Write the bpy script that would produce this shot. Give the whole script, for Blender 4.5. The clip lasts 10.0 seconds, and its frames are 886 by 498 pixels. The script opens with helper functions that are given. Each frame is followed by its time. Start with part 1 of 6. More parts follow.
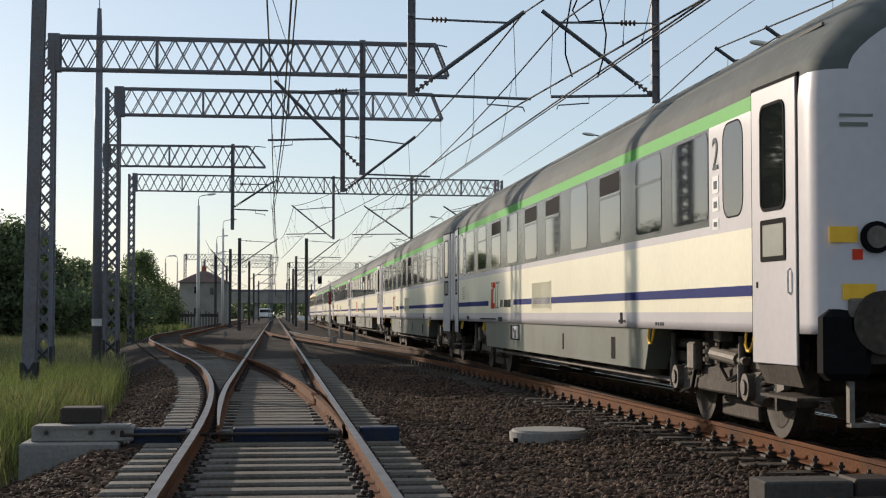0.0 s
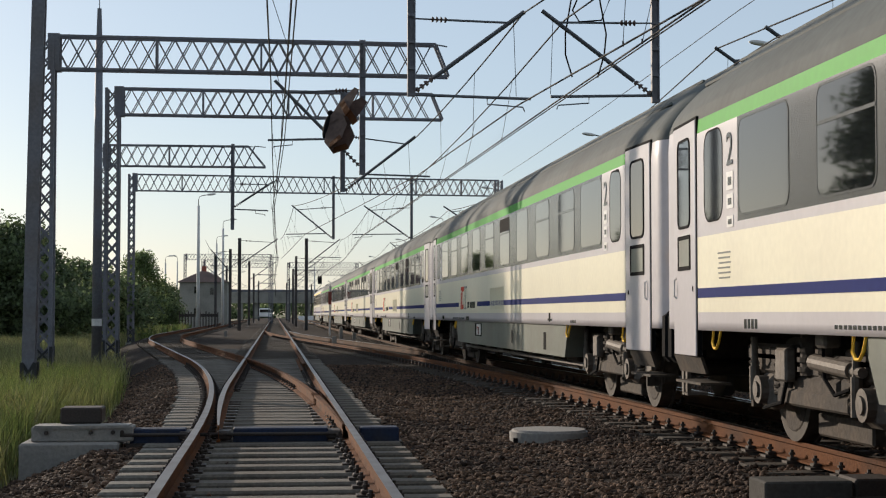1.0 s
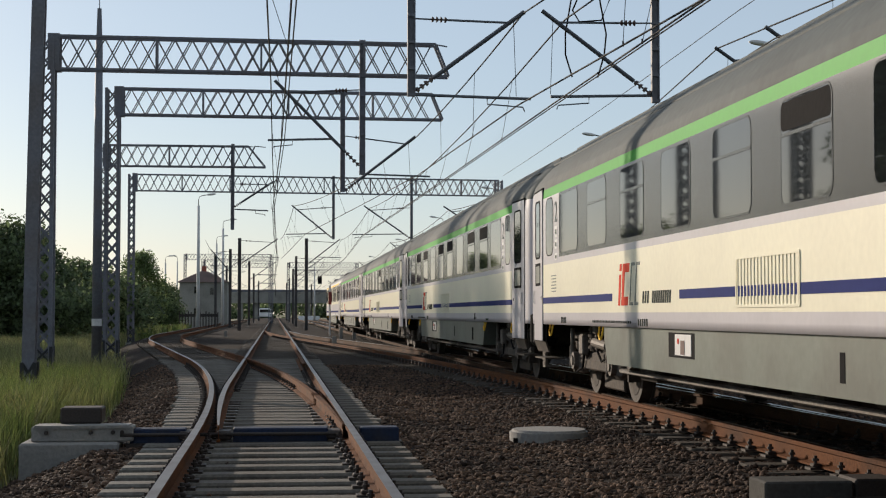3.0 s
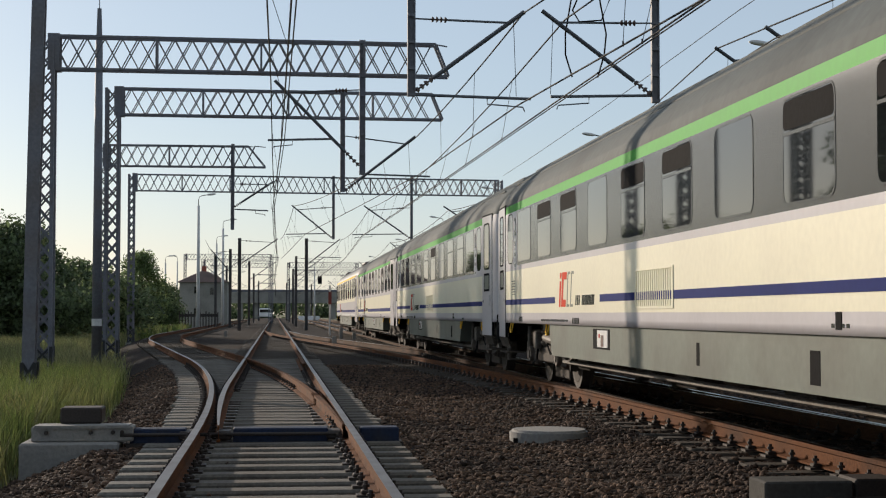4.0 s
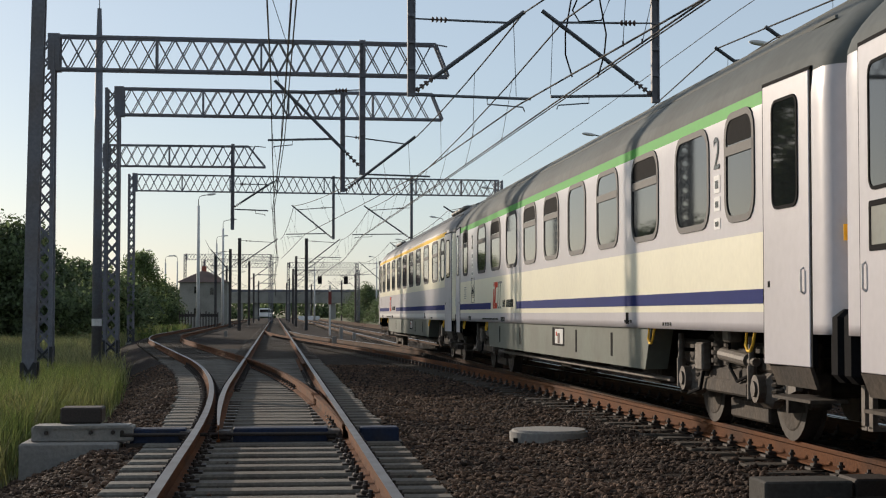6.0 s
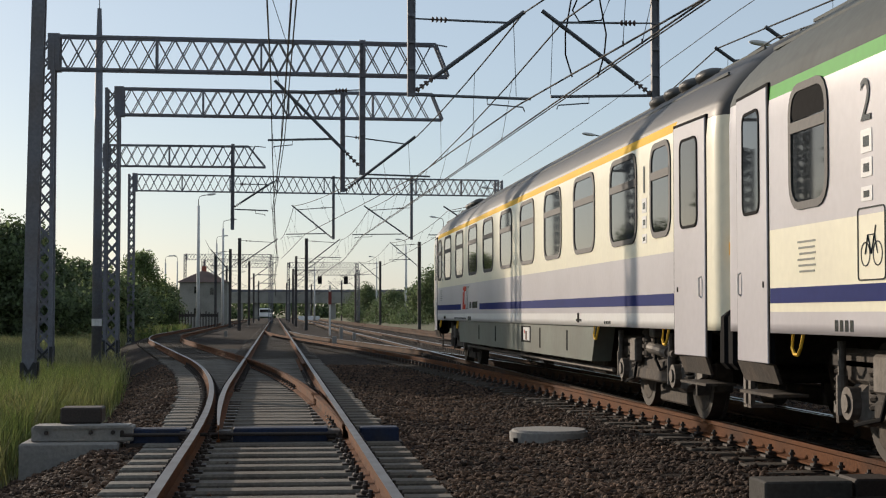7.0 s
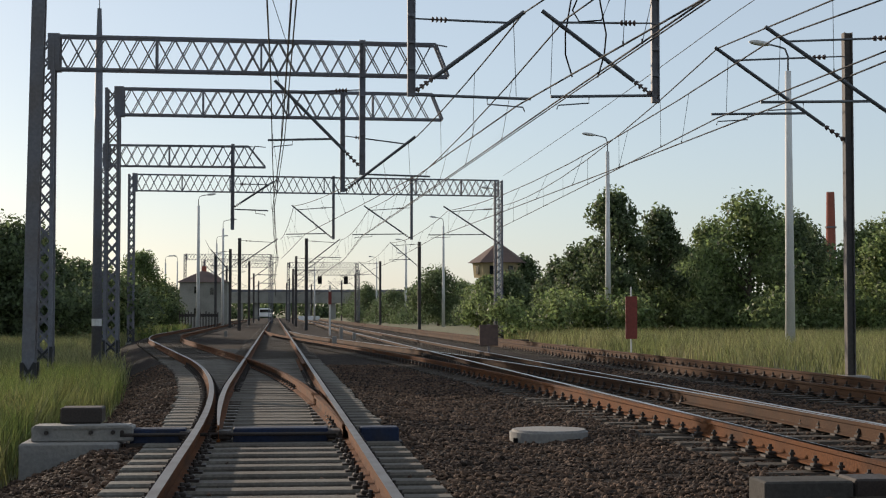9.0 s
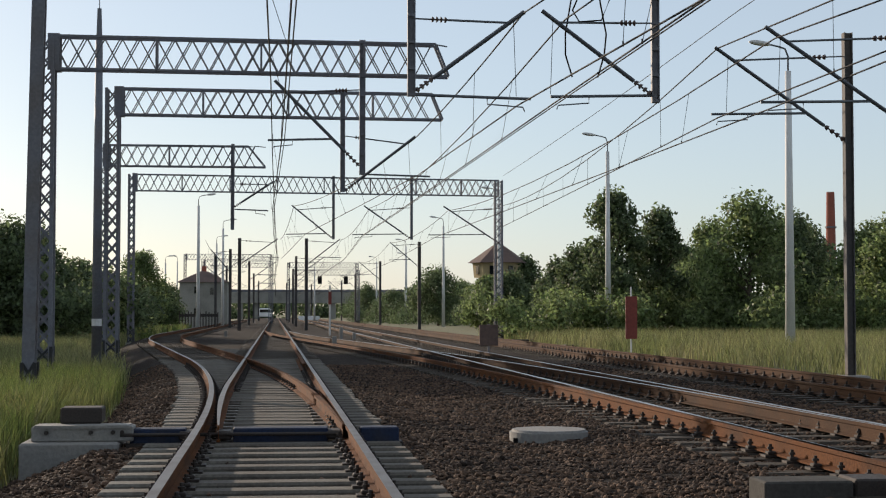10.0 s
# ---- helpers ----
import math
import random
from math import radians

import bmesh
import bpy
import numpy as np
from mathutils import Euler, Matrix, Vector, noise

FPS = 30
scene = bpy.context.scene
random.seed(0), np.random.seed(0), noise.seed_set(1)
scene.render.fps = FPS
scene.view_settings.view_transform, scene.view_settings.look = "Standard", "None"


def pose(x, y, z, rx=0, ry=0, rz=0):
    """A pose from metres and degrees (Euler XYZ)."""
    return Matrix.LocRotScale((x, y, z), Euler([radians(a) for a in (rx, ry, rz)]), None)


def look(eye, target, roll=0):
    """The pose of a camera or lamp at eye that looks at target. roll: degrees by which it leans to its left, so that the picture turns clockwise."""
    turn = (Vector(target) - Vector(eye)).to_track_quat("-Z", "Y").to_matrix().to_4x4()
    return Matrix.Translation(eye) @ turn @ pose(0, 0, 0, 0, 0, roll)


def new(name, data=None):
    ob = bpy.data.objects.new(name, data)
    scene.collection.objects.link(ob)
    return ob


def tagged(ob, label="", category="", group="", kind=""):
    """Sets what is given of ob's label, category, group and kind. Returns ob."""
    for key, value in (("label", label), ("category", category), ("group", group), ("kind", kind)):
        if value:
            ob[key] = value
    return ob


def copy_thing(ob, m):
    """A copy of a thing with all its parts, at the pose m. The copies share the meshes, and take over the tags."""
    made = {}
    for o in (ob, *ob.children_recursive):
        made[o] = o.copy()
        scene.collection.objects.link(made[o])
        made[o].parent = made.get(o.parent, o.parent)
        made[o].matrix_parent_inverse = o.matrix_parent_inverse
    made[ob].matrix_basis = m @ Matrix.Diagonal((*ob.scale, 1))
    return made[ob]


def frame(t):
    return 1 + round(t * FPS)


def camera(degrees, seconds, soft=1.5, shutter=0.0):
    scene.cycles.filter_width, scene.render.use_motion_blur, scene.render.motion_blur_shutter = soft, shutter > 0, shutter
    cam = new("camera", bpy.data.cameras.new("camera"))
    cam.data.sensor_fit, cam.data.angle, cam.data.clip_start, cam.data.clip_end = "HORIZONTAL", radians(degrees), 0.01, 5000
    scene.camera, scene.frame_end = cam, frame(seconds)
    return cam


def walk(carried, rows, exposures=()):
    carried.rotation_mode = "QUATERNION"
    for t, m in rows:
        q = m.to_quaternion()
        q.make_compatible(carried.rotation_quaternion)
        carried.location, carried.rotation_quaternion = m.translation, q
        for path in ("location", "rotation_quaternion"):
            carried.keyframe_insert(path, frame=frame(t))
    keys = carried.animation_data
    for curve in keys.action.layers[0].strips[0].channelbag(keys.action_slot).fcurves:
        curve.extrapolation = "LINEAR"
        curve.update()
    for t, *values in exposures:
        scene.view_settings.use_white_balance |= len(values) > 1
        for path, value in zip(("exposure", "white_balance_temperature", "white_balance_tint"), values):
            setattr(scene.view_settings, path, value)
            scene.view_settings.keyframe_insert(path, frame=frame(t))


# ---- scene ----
# The eye stands between the rails of the middle track, 1.13 m above the rail heads, and keeps still.
cam = camera(31.28, 10.0, soft=1.15)
VIEW = pose(0, 0, 1.126, 90 + 2.341, 0, -6.055)
walk(cam, [(0.0, VIEW), (10.0, VIEW)], exposures=[(0.0, 0.02, 6750, 13), (2.0, -0.11, 6750, 13), (7.0, -0.11, 6800, 13), (8.5, -0.04, 6950, 14), (10.0, 0.05, 6950, 14)])

# ---- light: low evening sun, ahead and to the left ----
SUN_AZ, SUN_EL = 34.8, 15.0   # degrees left of the track's direction, and above the horizon
world = bpy.data.worlds.new("evening_sky")
scene.world = world
world.use_nodes = True
wn = world.node_tree
sky = wn.nodes.new("ShaderNodeTexSky")
sky.sky_type = "NISHITA"
sky.sun_disc = False
sky.sun_elevation = radians(SUN_EL)
sky.sun_rotation = radians(-SUN_AZ)
sky.air_density, sky.dust_density, sky.ozone_density = 0.95, 0.75, 3.4
haze = wn.nodes.new("ShaderNodeMix")   # thin summer haze evens the sky out
haze.data_type = "RGBA"
haze.inputs["Factor"].default_value = 0.56
haze.inputs["B"].default_value = (3.75, 4.4, 4.85, 1)
wn.links.new(sky.outputs[0], haze.inputs["A"])
wn.links.new(haze.outputs["Result"], wn.nodes["Background"].inputs[0])
wn.nodes["Background"].inputs[1].default_value = 0.15
sun = new("sun", bpy.data.lights.new("sun", "SUN"))
sun.data.energy, sun.data.angle, sun.data.color = 4.6, radians(0.53), (1.0, 0.885, 0.735)
to_sun = Vector((-math.sin(radians(SUN_AZ)) * math.cos(radians(SUN_EL)), math.cos(radians(SUN_AZ)) * math.cos(radians(SUN_EL)), math.sin(radians(SUN_EL))))
sun.matrix_world = look(to_sun * 200, (0, 0, 0))


# ---- materials ----
def material(name, colour, rough=0.6, metal=0.0, vary=0.25, fine=30.0, coarse=2.0, bump=0.15, dirt=None, dirt_amount=0.35,
             by_piece=0.0, translucent=0.0, spec=0.5, coords="Object"):
    """A surface with grain at two scales, patchy dirt and fine relief."""
    m = bpy.data.materials.new(name)
    m.use_nodes = True
    t = m.node_tree
    b = t.nodes["Principled BSDF"]
    b.inputs["Roughness"].default_value = rough
    b.inputs["Metallic"].default_value = metal
    b.inputs["Specular IOR Level"].default_value = spec
    co = t.nodes.new("ShaderNodeTexCoord")
    n1, n2 = t.nodes.new("ShaderNodeTexNoise"), t.nodes.new("ShaderNodeTexNoise")
    for n, s in ((n1, fine), (n2, coarse)):
        n.inputs["Scale"].default_value = s
        n.inputs["Detail"].default_value = 4
        t.links.new(co.outputs[coords], n.inputs["Vector"])
    r1 = t.nodes.new("ShaderNodeMapRange")
    r1.inputs["From Min"].default_value, r1.inputs["From Max"].default_value = 0.25, 0.75
    r1.inputs["To Min"].default_value, r1.inputs["To Max"].default_value = 1 - vary, 1 + vary
    t.links.new(n1.outputs["Fac"], r1.inputs["Value"])
    value = r1.outputs[0]
    if by_piece:
        r2 = t.nodes.new("ShaderNodeMapRange")
        r2.inputs["To Min"].default_value, r2.inputs["To Max"].default_value = 1 - by_piece, 1 + by_piece
        src = t.nodes.new("ShaderNodeNewGeometry").outputs["Random Per Island"]
        t.links.new(src, r2.inputs["Value"])
        mul = t.nodes.new("ShaderNodeMath")
        mul.operation = "MULTIPLY"
        t.links.new(value, mul.inputs[0])
        t.links.new(r2.outputs[0], mul.inputs[1])
        value = mul.outputs[0]
    tint = t.nodes.new("ShaderNodeMix")
    tint.data_type = "RGBA"
    tint.inputs["A"].default_value = (*colour, 1)
    tint.inputs["B"].default_value = (*(dirt or [c * 0.7 for c in colour]), 1)
    r3 = t.nodes.new("ShaderNodeMapRange")
    r3.inputs["From Min"].default_value, r3.inputs["From Max"].default_value = 0.42, 0.68
    r3.inputs["To Max"].default_value = dirt_amount
    t.links.new(n2.outputs["Fac"], r3.inputs["Value"])
    t.links.new(r3.outputs[0], tint.inputs["Factor"])
    hsv = t.nodes.new("ShaderNodeHueSaturation")
    t.links.new(tint.outputs["Result"], hsv.inputs["Color"])
    t.links.new(value, hsv.inputs["Value"])
    t.links.new(hsv.outputs[0], b.inputs["Base Color"])
    if bump:
        bp = t.nodes.new("ShaderNodeBump")
        bp.inputs["Strength"].default_value = bump
        bp.inputs["Distance"].default_value = 0.02
        t.links.new(n1.outputs["Fac"], bp.inputs["Height"])
        t.links.new(bp.outputs[0], b.inputs["Normal"])
    if translucent:
        tr, mix = t.nodes.new("ShaderNodeBsdfTranslucent"), t.nodes.new("ShaderNodeMixShader")
        t.links.new(hsv.outputs[0], tr.inputs["Color"])
        mix.inputs[0].default_value = translucent
        t.links.new(b.outputs[0], mix.inputs[1])
        t.links.new(tr.outputs[0], mix.inputs[2])
        t.links.new(mix.outputs[0], t.nodes["Material Output"].inputs[0])
    return m


M = dict(
    soil=material("soil_and_turf", (0.095, 0.10, 0.038), 0.95, vary=0.4, fine=6, coarse=0.15, dirt=(0.12, 0.105, 0.045), dirt_amount=0.8, bump=0.6),
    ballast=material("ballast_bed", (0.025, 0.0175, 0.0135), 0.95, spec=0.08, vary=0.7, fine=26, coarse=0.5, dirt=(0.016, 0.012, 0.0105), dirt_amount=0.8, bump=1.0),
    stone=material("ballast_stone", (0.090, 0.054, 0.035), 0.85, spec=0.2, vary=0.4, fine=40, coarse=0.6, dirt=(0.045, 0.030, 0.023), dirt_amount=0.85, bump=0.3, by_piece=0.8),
    sleeper=material("weathered_concrete", (0.150, 0.137, 0.116), 0.85, spec=0.3, vary=0.28, fine=35, coarse=1.3, dirt=(0.065, 0.050, 0.039), dirt_amount=0.8, bump=0.3),
    oldsleeper=material("dirty_concrete", (0.065, 0.054, 0.043), 0.9, spec=0.2, vary=0.25, fine=35, coarse=0.7, dirt=(0.035, 0.026, 0.020), dirt_amount=0.8, bump=0.3),
    concrete=material("pale_concrete", (0.21, 0.20, 0.187), 0.8, vary=0.18, fine=30, coarse=2.0, dirt=(0.24, 0.22, 0.19), dirt_amount=0.7, bump=0.3),
    rust=material("rusty_steel", (0.120, 0.043, 0.014), 0.85, spec=0.12, vary=0.35, fine=45, coarse=1.2, dirt=(0.060, 0.028, 0.016), dirt_amount=0.8, bump=0.3),
    oldrust=material("dark_old_rust", (0.075, 0.036, 0.018), 0.85, spec=0.12, vary=0.3, fine=45, coarse=1.2, dirt=(0.040, 0.023, 0.015), dirt_amount=0.8, bump=0.3),
    bright=material("bright_running_surface", (0.36, 0.35, 0.34), 0.30, metal=1.0, vary=0.12, fine=60, coarse=3, dirt=(0.22, 0.19, 0.165), dirt_amount=0.6, bump=0.04),
    polish=material("polished_rail_head", (0.17, 0.148, 0.132), 0.45, metal=0.9, vary=0.15, fine=60, coarse=3, dirt=(0.09, 0.06, 0.045), dirt_amount=0.8, bump=0.05),
    fasten=material("oily_fastening", (0.045, 0.035, 0.03), 0.7, metal=0.4, vary=0.3, fine=60, coarse=5, bump=0.2),
    bluebeam=material("blue_painted_steel", (0.014, 0.024, 0.055), 0.65, spec=0.2, metal=0.0, vary=0.25, fine=25, coarse=3, dirt=(0.03, 0.03, 0.035), dirt_amount=0.8),
    steel=material("grey_painted_steel", (0.135, 0.14, 0.165), 0.6, metal=0.1, vary=0.2, fine=18, coarse=1.0, dirt=(0.12, 0.09, 0.07), dirt_amount=0.5, bump=0.1),
    mast=material("dark_mast_paint", (0.085, 0.08, 0.08), 0.7, spec=0.2, vary=0.2, fine=14, coarse=0.8, dirt=(0.11, 0.085, 0.07), dirt_amount=0.6, bump=0.1),
    wing=material("brown_butterfly_wing", (0.13, 0.085, 0.07), 0.8, vary=0.3, fine=200, coarse=60, dirt=(0.07, 0.05, 0.045), translucent=0.4, bump=0),
    tar=material("tarred_mast_foot", (0.018, 0.018, 0.02), 0.7, vary=0.3, fine=20, coarse=3),
    tube=material("galvanised_tube", (0.10, 0.105, 0.115), 0.5, metal=0.6, vary=0.2, fine=30, coarse=3, bump=0.1),
    wire=material("copper_wire_weathered", (0.035, 0.034, 0.036), 0.8, spec=0.15, vary=0.1, fine=20, coarse=1, bump=0),
    insulator=material("brown_porcelain", (0.06, 0.035, 0.03), 0.25, vary=0.1, fine=20, coarse=5, bump=0),
    polepaint=material("pale_concrete_pole", (0.62, 0.61, 0.59), 0.7, vary=0.12, fine=25, coarse=0.8, dirt=(0.46, 0.45, 0.43), dirt_amount=0.6, bump=0.15),
    leaf=material("leaves", (0.152, 0.208, 0.080), 0.6, vary=0.3, fine=3, coarse=0.35, dirt=(0.178, 0.215, 0.09), dirt_amount=0.8, bump=0, by_piece=0.6, translucent=0.54),
    leafdark=material("dark_leaves", (0.118, 0.158, 0.074), 0.65, vary=0.3, fine=3, coarse=0.35, dirt=(0.08, 0.11, 0.05), dirt_amount=0.8, bump=0, by_piece=0.6, translucent=0.5),
    bark=material("bark", (0.09, 0.07, 0.05), 0.95, vary=0.4, fine=14, coarse=2, bump=0.8),
    grass=material("meadow_grass", (0.105, 0.150, 0.038), 0.8, vary=0.35, fine=3, coarse=0.5, dirt=(0.185, 0.17, 0.07), dirt_amount=0.85, bump=0, by_piece=0.65, translucent=0.42),
    straw=material("dry_meadow_grass", (0.20, 0.215, 0.082), 0.85, vary=0.3, fine=4, coarse=0.25, dirt=(0.29, 0.255, 0.13), dirt_amount=0.85, bump=0, by_piece=0.5, translucent=0.4),
    cream=material("cream_paint", (0.82, 0.775, 0.60), 0.32, spec=0.35, vary=0.04, fine=12, coarse=0.8, dirt=(0.73, 0.68, 0.54), dirt_amount=0.5, bump=0.015),
    lilac=material("pale_lilac_grey_paint", (0.53, 0.505, 0.525), 0.32, spec=0.35, vary=0.04, fine=12, coarse=0.8, dirt=(0.45, 0.425, 0.44), dirt_amount=0.5, bump=0.015),
    white=material("white_paint", (0.78, 0.77, 0.75), 0.32, spec=0.35, vary=0.04, fine=12, coarse=0.9, dirt=(0.68, 0.66, 0.64), dirt_amount=0.5, bump=0.015),
    band=material("grey_window_band_paint", (0.033, 0.040, 0.042), 0.22, spec=0.35, vary=0.06, fine=10, coarse=0.8, dirt=(0.046, 0.051, 0.052), dirt_amount=0.5, bump=0.01),
    skirt=material("green_grey_skirt_paint", (0.145, 0.165, 0.140), 0.4, spec=0.3, vary=0.10, fine=12, coarse=1.2, dirt=(0.10, 0.10, 0.085), dirt_amount=0.7, bump=0.03),
    roof=material("grey_roof_paint", (0.112, 0.123, 0.120), 0.75, spec=0.12, vary=0.12, fine=8, coarse=0.7, dirt=(0.085, 0.091, 0.088), dirt_amount=0.7, bump=0.04),
    green=material("light_green_paint", (0.036, 0.335, 0.030), 0.5, spec=0.06, vary=0.06, fine=12, coarse=1, dirt=(0.034, 0.28, 0.030), bump=0.01),
    yellow=material("warm_yellow_paint", (0.85, 0.50, 0.06), 0.6, spec=0.03, vary=0.06, fine=12, coarse=1, dirt=(0.72, 0.42, 0.06), bump=0.02),
    blue=material("blue_stripe_paint", (0.013, 0.024, 0.135), 0.6, spec=0.03, vary=0.08, fine=12, coarse=1, bump=0.02),
    red=material("red_paint", (0.62, 0.06, 0.03), 0.6, spec=0.03, vary=0.08, fine=12, coarse=2, bump=0.02),
    oxide=material("dull_red_paint", (0.20, 0.035, 0.025), 0.7, vary=0.2, fine=12, coarse=2, bump=0.05),
    # also the flat black that stands for shade inside openings
    black=material("black_rubber_and_dark_gaps", (0.008, 0.008, 0.009), 0.8, spec=0.04, vary=0.2, fine=20, coarse=3, bump=0.1),
    glass=material("dark_window_glass", (0.012, 0.014, 0.015), 0.03, vary=0.05, fine=1, coarse=0.5, bump=0, spec=0.5),
    grime=material("grimy_running_gear", (0.045, 0.037, 0.031), 0.8, spec=0.2, metal=0.0, vary=0.35, fine=18, coarse=2.5, dirt=(0.085, 0.064, 0.047), dirt_amount=0.8, bump=0.3),
    gear=material("grey_running_gear", (0.13, 0.115, 0.10), 0.65, spec=0.25, metal=0.1, vary=0.3, fine=18, coarse=3, dirt=(0.09, 0.07, 0.055), dirt_amount=0.9, bump=0.2),
    tyre=material("worn_wheel_steel", (0.048, 0.038, 0.030), 0.7, metal=0.0, spec=0.25, vary=0.25, fine=14, coarse=2, dirt=(0.045, 0.033, 0.024), dirt_amount=0.8, bump=0.1),
    darkroof=material("dark_grey_roof_paint", (0.050, 0.049, 0.047), 0.5, spec=0.3, vary=0.12, fine=8, coarse=0.7, dirt=(0.07, 0.065, 0.06), dirt_amount=0.7, bump=0.05),
    grit=material("pale_track_grit", (0.110, 0.100, 0.085), 0.95, spec=0.15, vary=0.4, fine=40, coarse=0.7, dirt=(0.040, 0.032, 0.026), dirt_amount=0.95, bump=0.6),
    # concrete with the shade over the trough block put into its colour
    shadedblock=material("shaded_weathered_block", (0.072, 0.067, 0.060), 0.9, spec=0.15, vary=0.2, fine=30, coarse=2.5, dirt=(0.042, 0.038, 0.034), dirt_amount=0.8, bump=0.3),
    render_wall=material("grey_render", (0.28, 0.265, 0.235), 0.9, vary=0.12, fine=6, coarse=0.4, dirt=(0.165, 0.155, 0.135), dirt_amount=0.7),
    ochre=material("ochre_render", (0.42, 0.32, 0.17), 0.9, vary=0.12, fine=6, coarse=0.4, dirt=(0.30, 0.23, 0.14), dirt_amount=0.7),
    tiles=material("brown_roof_tiles", (0.13, 0.08, 0.065), 0.85, vary=0.25, fine=8, coarse=0.6, dirt=(0.09, 0.06, 0.05), dirt_amount=0.7),
    brick=material("red_brick", (0.30, 0.09, 0.06), 0.9, vary=0.2, fine=6, coarse=0.4, dirt=(0.20, 0.07, 0.05), dirt_amount=0.6),
)


# ---- building helpers ----
def box(bm, x0, y0, z0, x1, y1, z1, mi=0, bevel=0.0):
    """A box in a bmesh, its edges rounded off by bevel."""
    g = bmesh.ops.create_cube(bm, size=1.0, matrix=Matrix.Translation(((x0 + x1) / 2, (y0 + y1) / 2, (z0 + z1) / 2)) @ Matrix.Diagonal((abs(x1 - x0), abs(y1 - y0), abs(z1 - z0), 1)))
    fs = {f for v in g["verts"] for f in v.link_faces}
    for f in fs:
        f.material_index = mi
    if bevel:
        es = {e for v in g["verts"] for e in v.link_edges}
        bmesh.ops.bevel(bm, geom=list(es), offset=bevel, segments=1, affect="EDGES", material=mi)


def prism(bm, outline, z0, z1, shear=0.0):
    """An upright bar of a closed plan outline, leaning by shear metres over its height."""
    a = [bm.verts.new((x, y, z0)) for x, y in outline]
    b = [bm.verts.new((x + shear, y, z1)) for x, y in outline]
    n = len(outline)
    fs = [bm.faces.new((a[i], a[(i + 1) % n], b[(i + 1) % n], b[i])) for i in range(n)] + [bm.faces.new(a[::-1]), bm.faces.new(b)]
    bmesh.ops.recalc_face_normals(bm, faces=fs)


def bar(bm, a, b, r, sides=6, r2=None, mi=0, caps=True):
    """A round or many-sided bar from a to b."""
    a, b = Vector(a), Vector(b)
    d = b - a
    turn = d.to_track_quat("Z", "Y").to_matrix().to_4x4()
    g = bmesh.ops.create_cone(bm, cap_ends=caps, segments=sides, radius1=r, radius2=r if r2 is None else r2, depth=d.length,
                              matrix=Matrix.Translation((a + b) / 2) @ turn)
    for f in {f for v in g["verts"] for f in v.link_faces}:
        f.material_index = mi


def flat_bar(bm, a, b, w, t):
    """A flat or angle-like bar of width w and thickness t from a to b."""
    a, b = Vector(a), Vector(b)
    d = b - a
    turn = d.to_track_quat("Z", "Y").to_matrix().to_4x4()
    bmesh.ops.create_cube(bm, size=1.0, matrix=Matrix.Translation((a + b) / 2) @ turn @ Matrix.Diagonal((t, w, d.length, 1)))


def chain(bm, pts, r, sides=5, mi=0):
    """One unbroken round tube along the points."""
    pts = [Vector(p) for p in pts]
    rings = []
    for i, p in enumerate(pts):
        d = (pts[min(i + 1, len(pts) - 1)] - pts[max(i - 1, 0)]).normalized()
        u = d.cross(Vector((0.31, 0.17, 1.0) if abs(d.z) < 0.9 else (1.0, 0.2, 0.1))).normalized()
        w = d.cross(u)
        rings.append([bm.verts.new(p + (u * math.cos(2 * math.pi * k / sides) + w * math.sin(2 * math.pi * k / sides)) * r) for k in range(sides)])
    fs = [bm.faces.new(rings[0][::-1]), bm.faces.new(rings[-1])]
    for a, b in zip(rings, rings[1:]):
        fs += [bm.faces.new((a[k], a[(k + 1) % sides], b[(k + 1) % sides], b[k])) for k in range(sides)]
    for f in fs:
        f.material_index = mi


def part(name, bm, material_, parent=None, label="", smooth=False):
    """Links a bmesh as one mesh object under a thing or a part."""
    me = bpy.data.meshes.new(name)
    bm.to_mesh(me)
    bm.free()
    for m in (material_ if isinstance(material_, (list, tuple)) else [material_]):
        me.materials.append(m)
    if smooth:
        me.polygons.foreach_set("use_smooth", [True] * len(me.polygons))
    ob = new(name, me)
    if parent:
        ob.parent = parent
    return tagged(ob, label)


def share(name, ob, parent, m):
    """Another object on the same mesh."""
    o = new(name, ob.data)
    o.parent = parent
    o.matrix_basis = m
    return tagged(o, ob.get("label", ""))


def thing(name, label, category, group="", m=None, kind=""):
    e = new(name)
    e.empty_display_size = 0.2
    if m is not None:
        e.matrix_basis = m
    return tagged(e, label, category, group, kind)


def raw(name, verts, faces, material_, parent=None, smooth=False):
    """One mesh object from arrays."""
    me = bpy.data.meshes.new(name)
    me.from_pydata(np.asarray(verts).tolist(), [], np.asarray(faces).tolist())
    for m in (material_ if isinstance(material_, (list, tuple)) else [material_]):
        me.materials.append(m)
    if smooth:
        me.polygons.foreach_set("use_smooth", [True] * len(me.polygons))
    ob = new(name, me)
    if parent:
        ob.parent = parent
    return ob


rng = np.random.default_rng(7)

# ---- the lines of the tracks (x across, y along) ----
T0, T2, T3 = 0.0, 5.40, 9.50
HALF = 0.753


def bow(y, start, radius, slope, back):
    """How far a diverging track has gone aside at y: an arc, a straight at the frog's slope, and an arc back."""
    s = y - start
    if s <= 0:
        return 0.0
    arc = radius * slope
    top = arc * arc / (2 * radius)
    if s < arc:
        return s * s / (2 * radius)
    end = back - start
    if s < end:
        return top + (s - arc) * slope
    s2 = min(s - end, arc)
    return top + (end - arc) * slope + s2 * slope - s2 * s2 / (2 * radius)


def siding(y):
    return -bow(y, 14.5, 240.0, 1 / 9, 66.0)


def crossover(y):
    return T2 - bow(y, 10.0, 500.0, 1 / 12, 74.8)


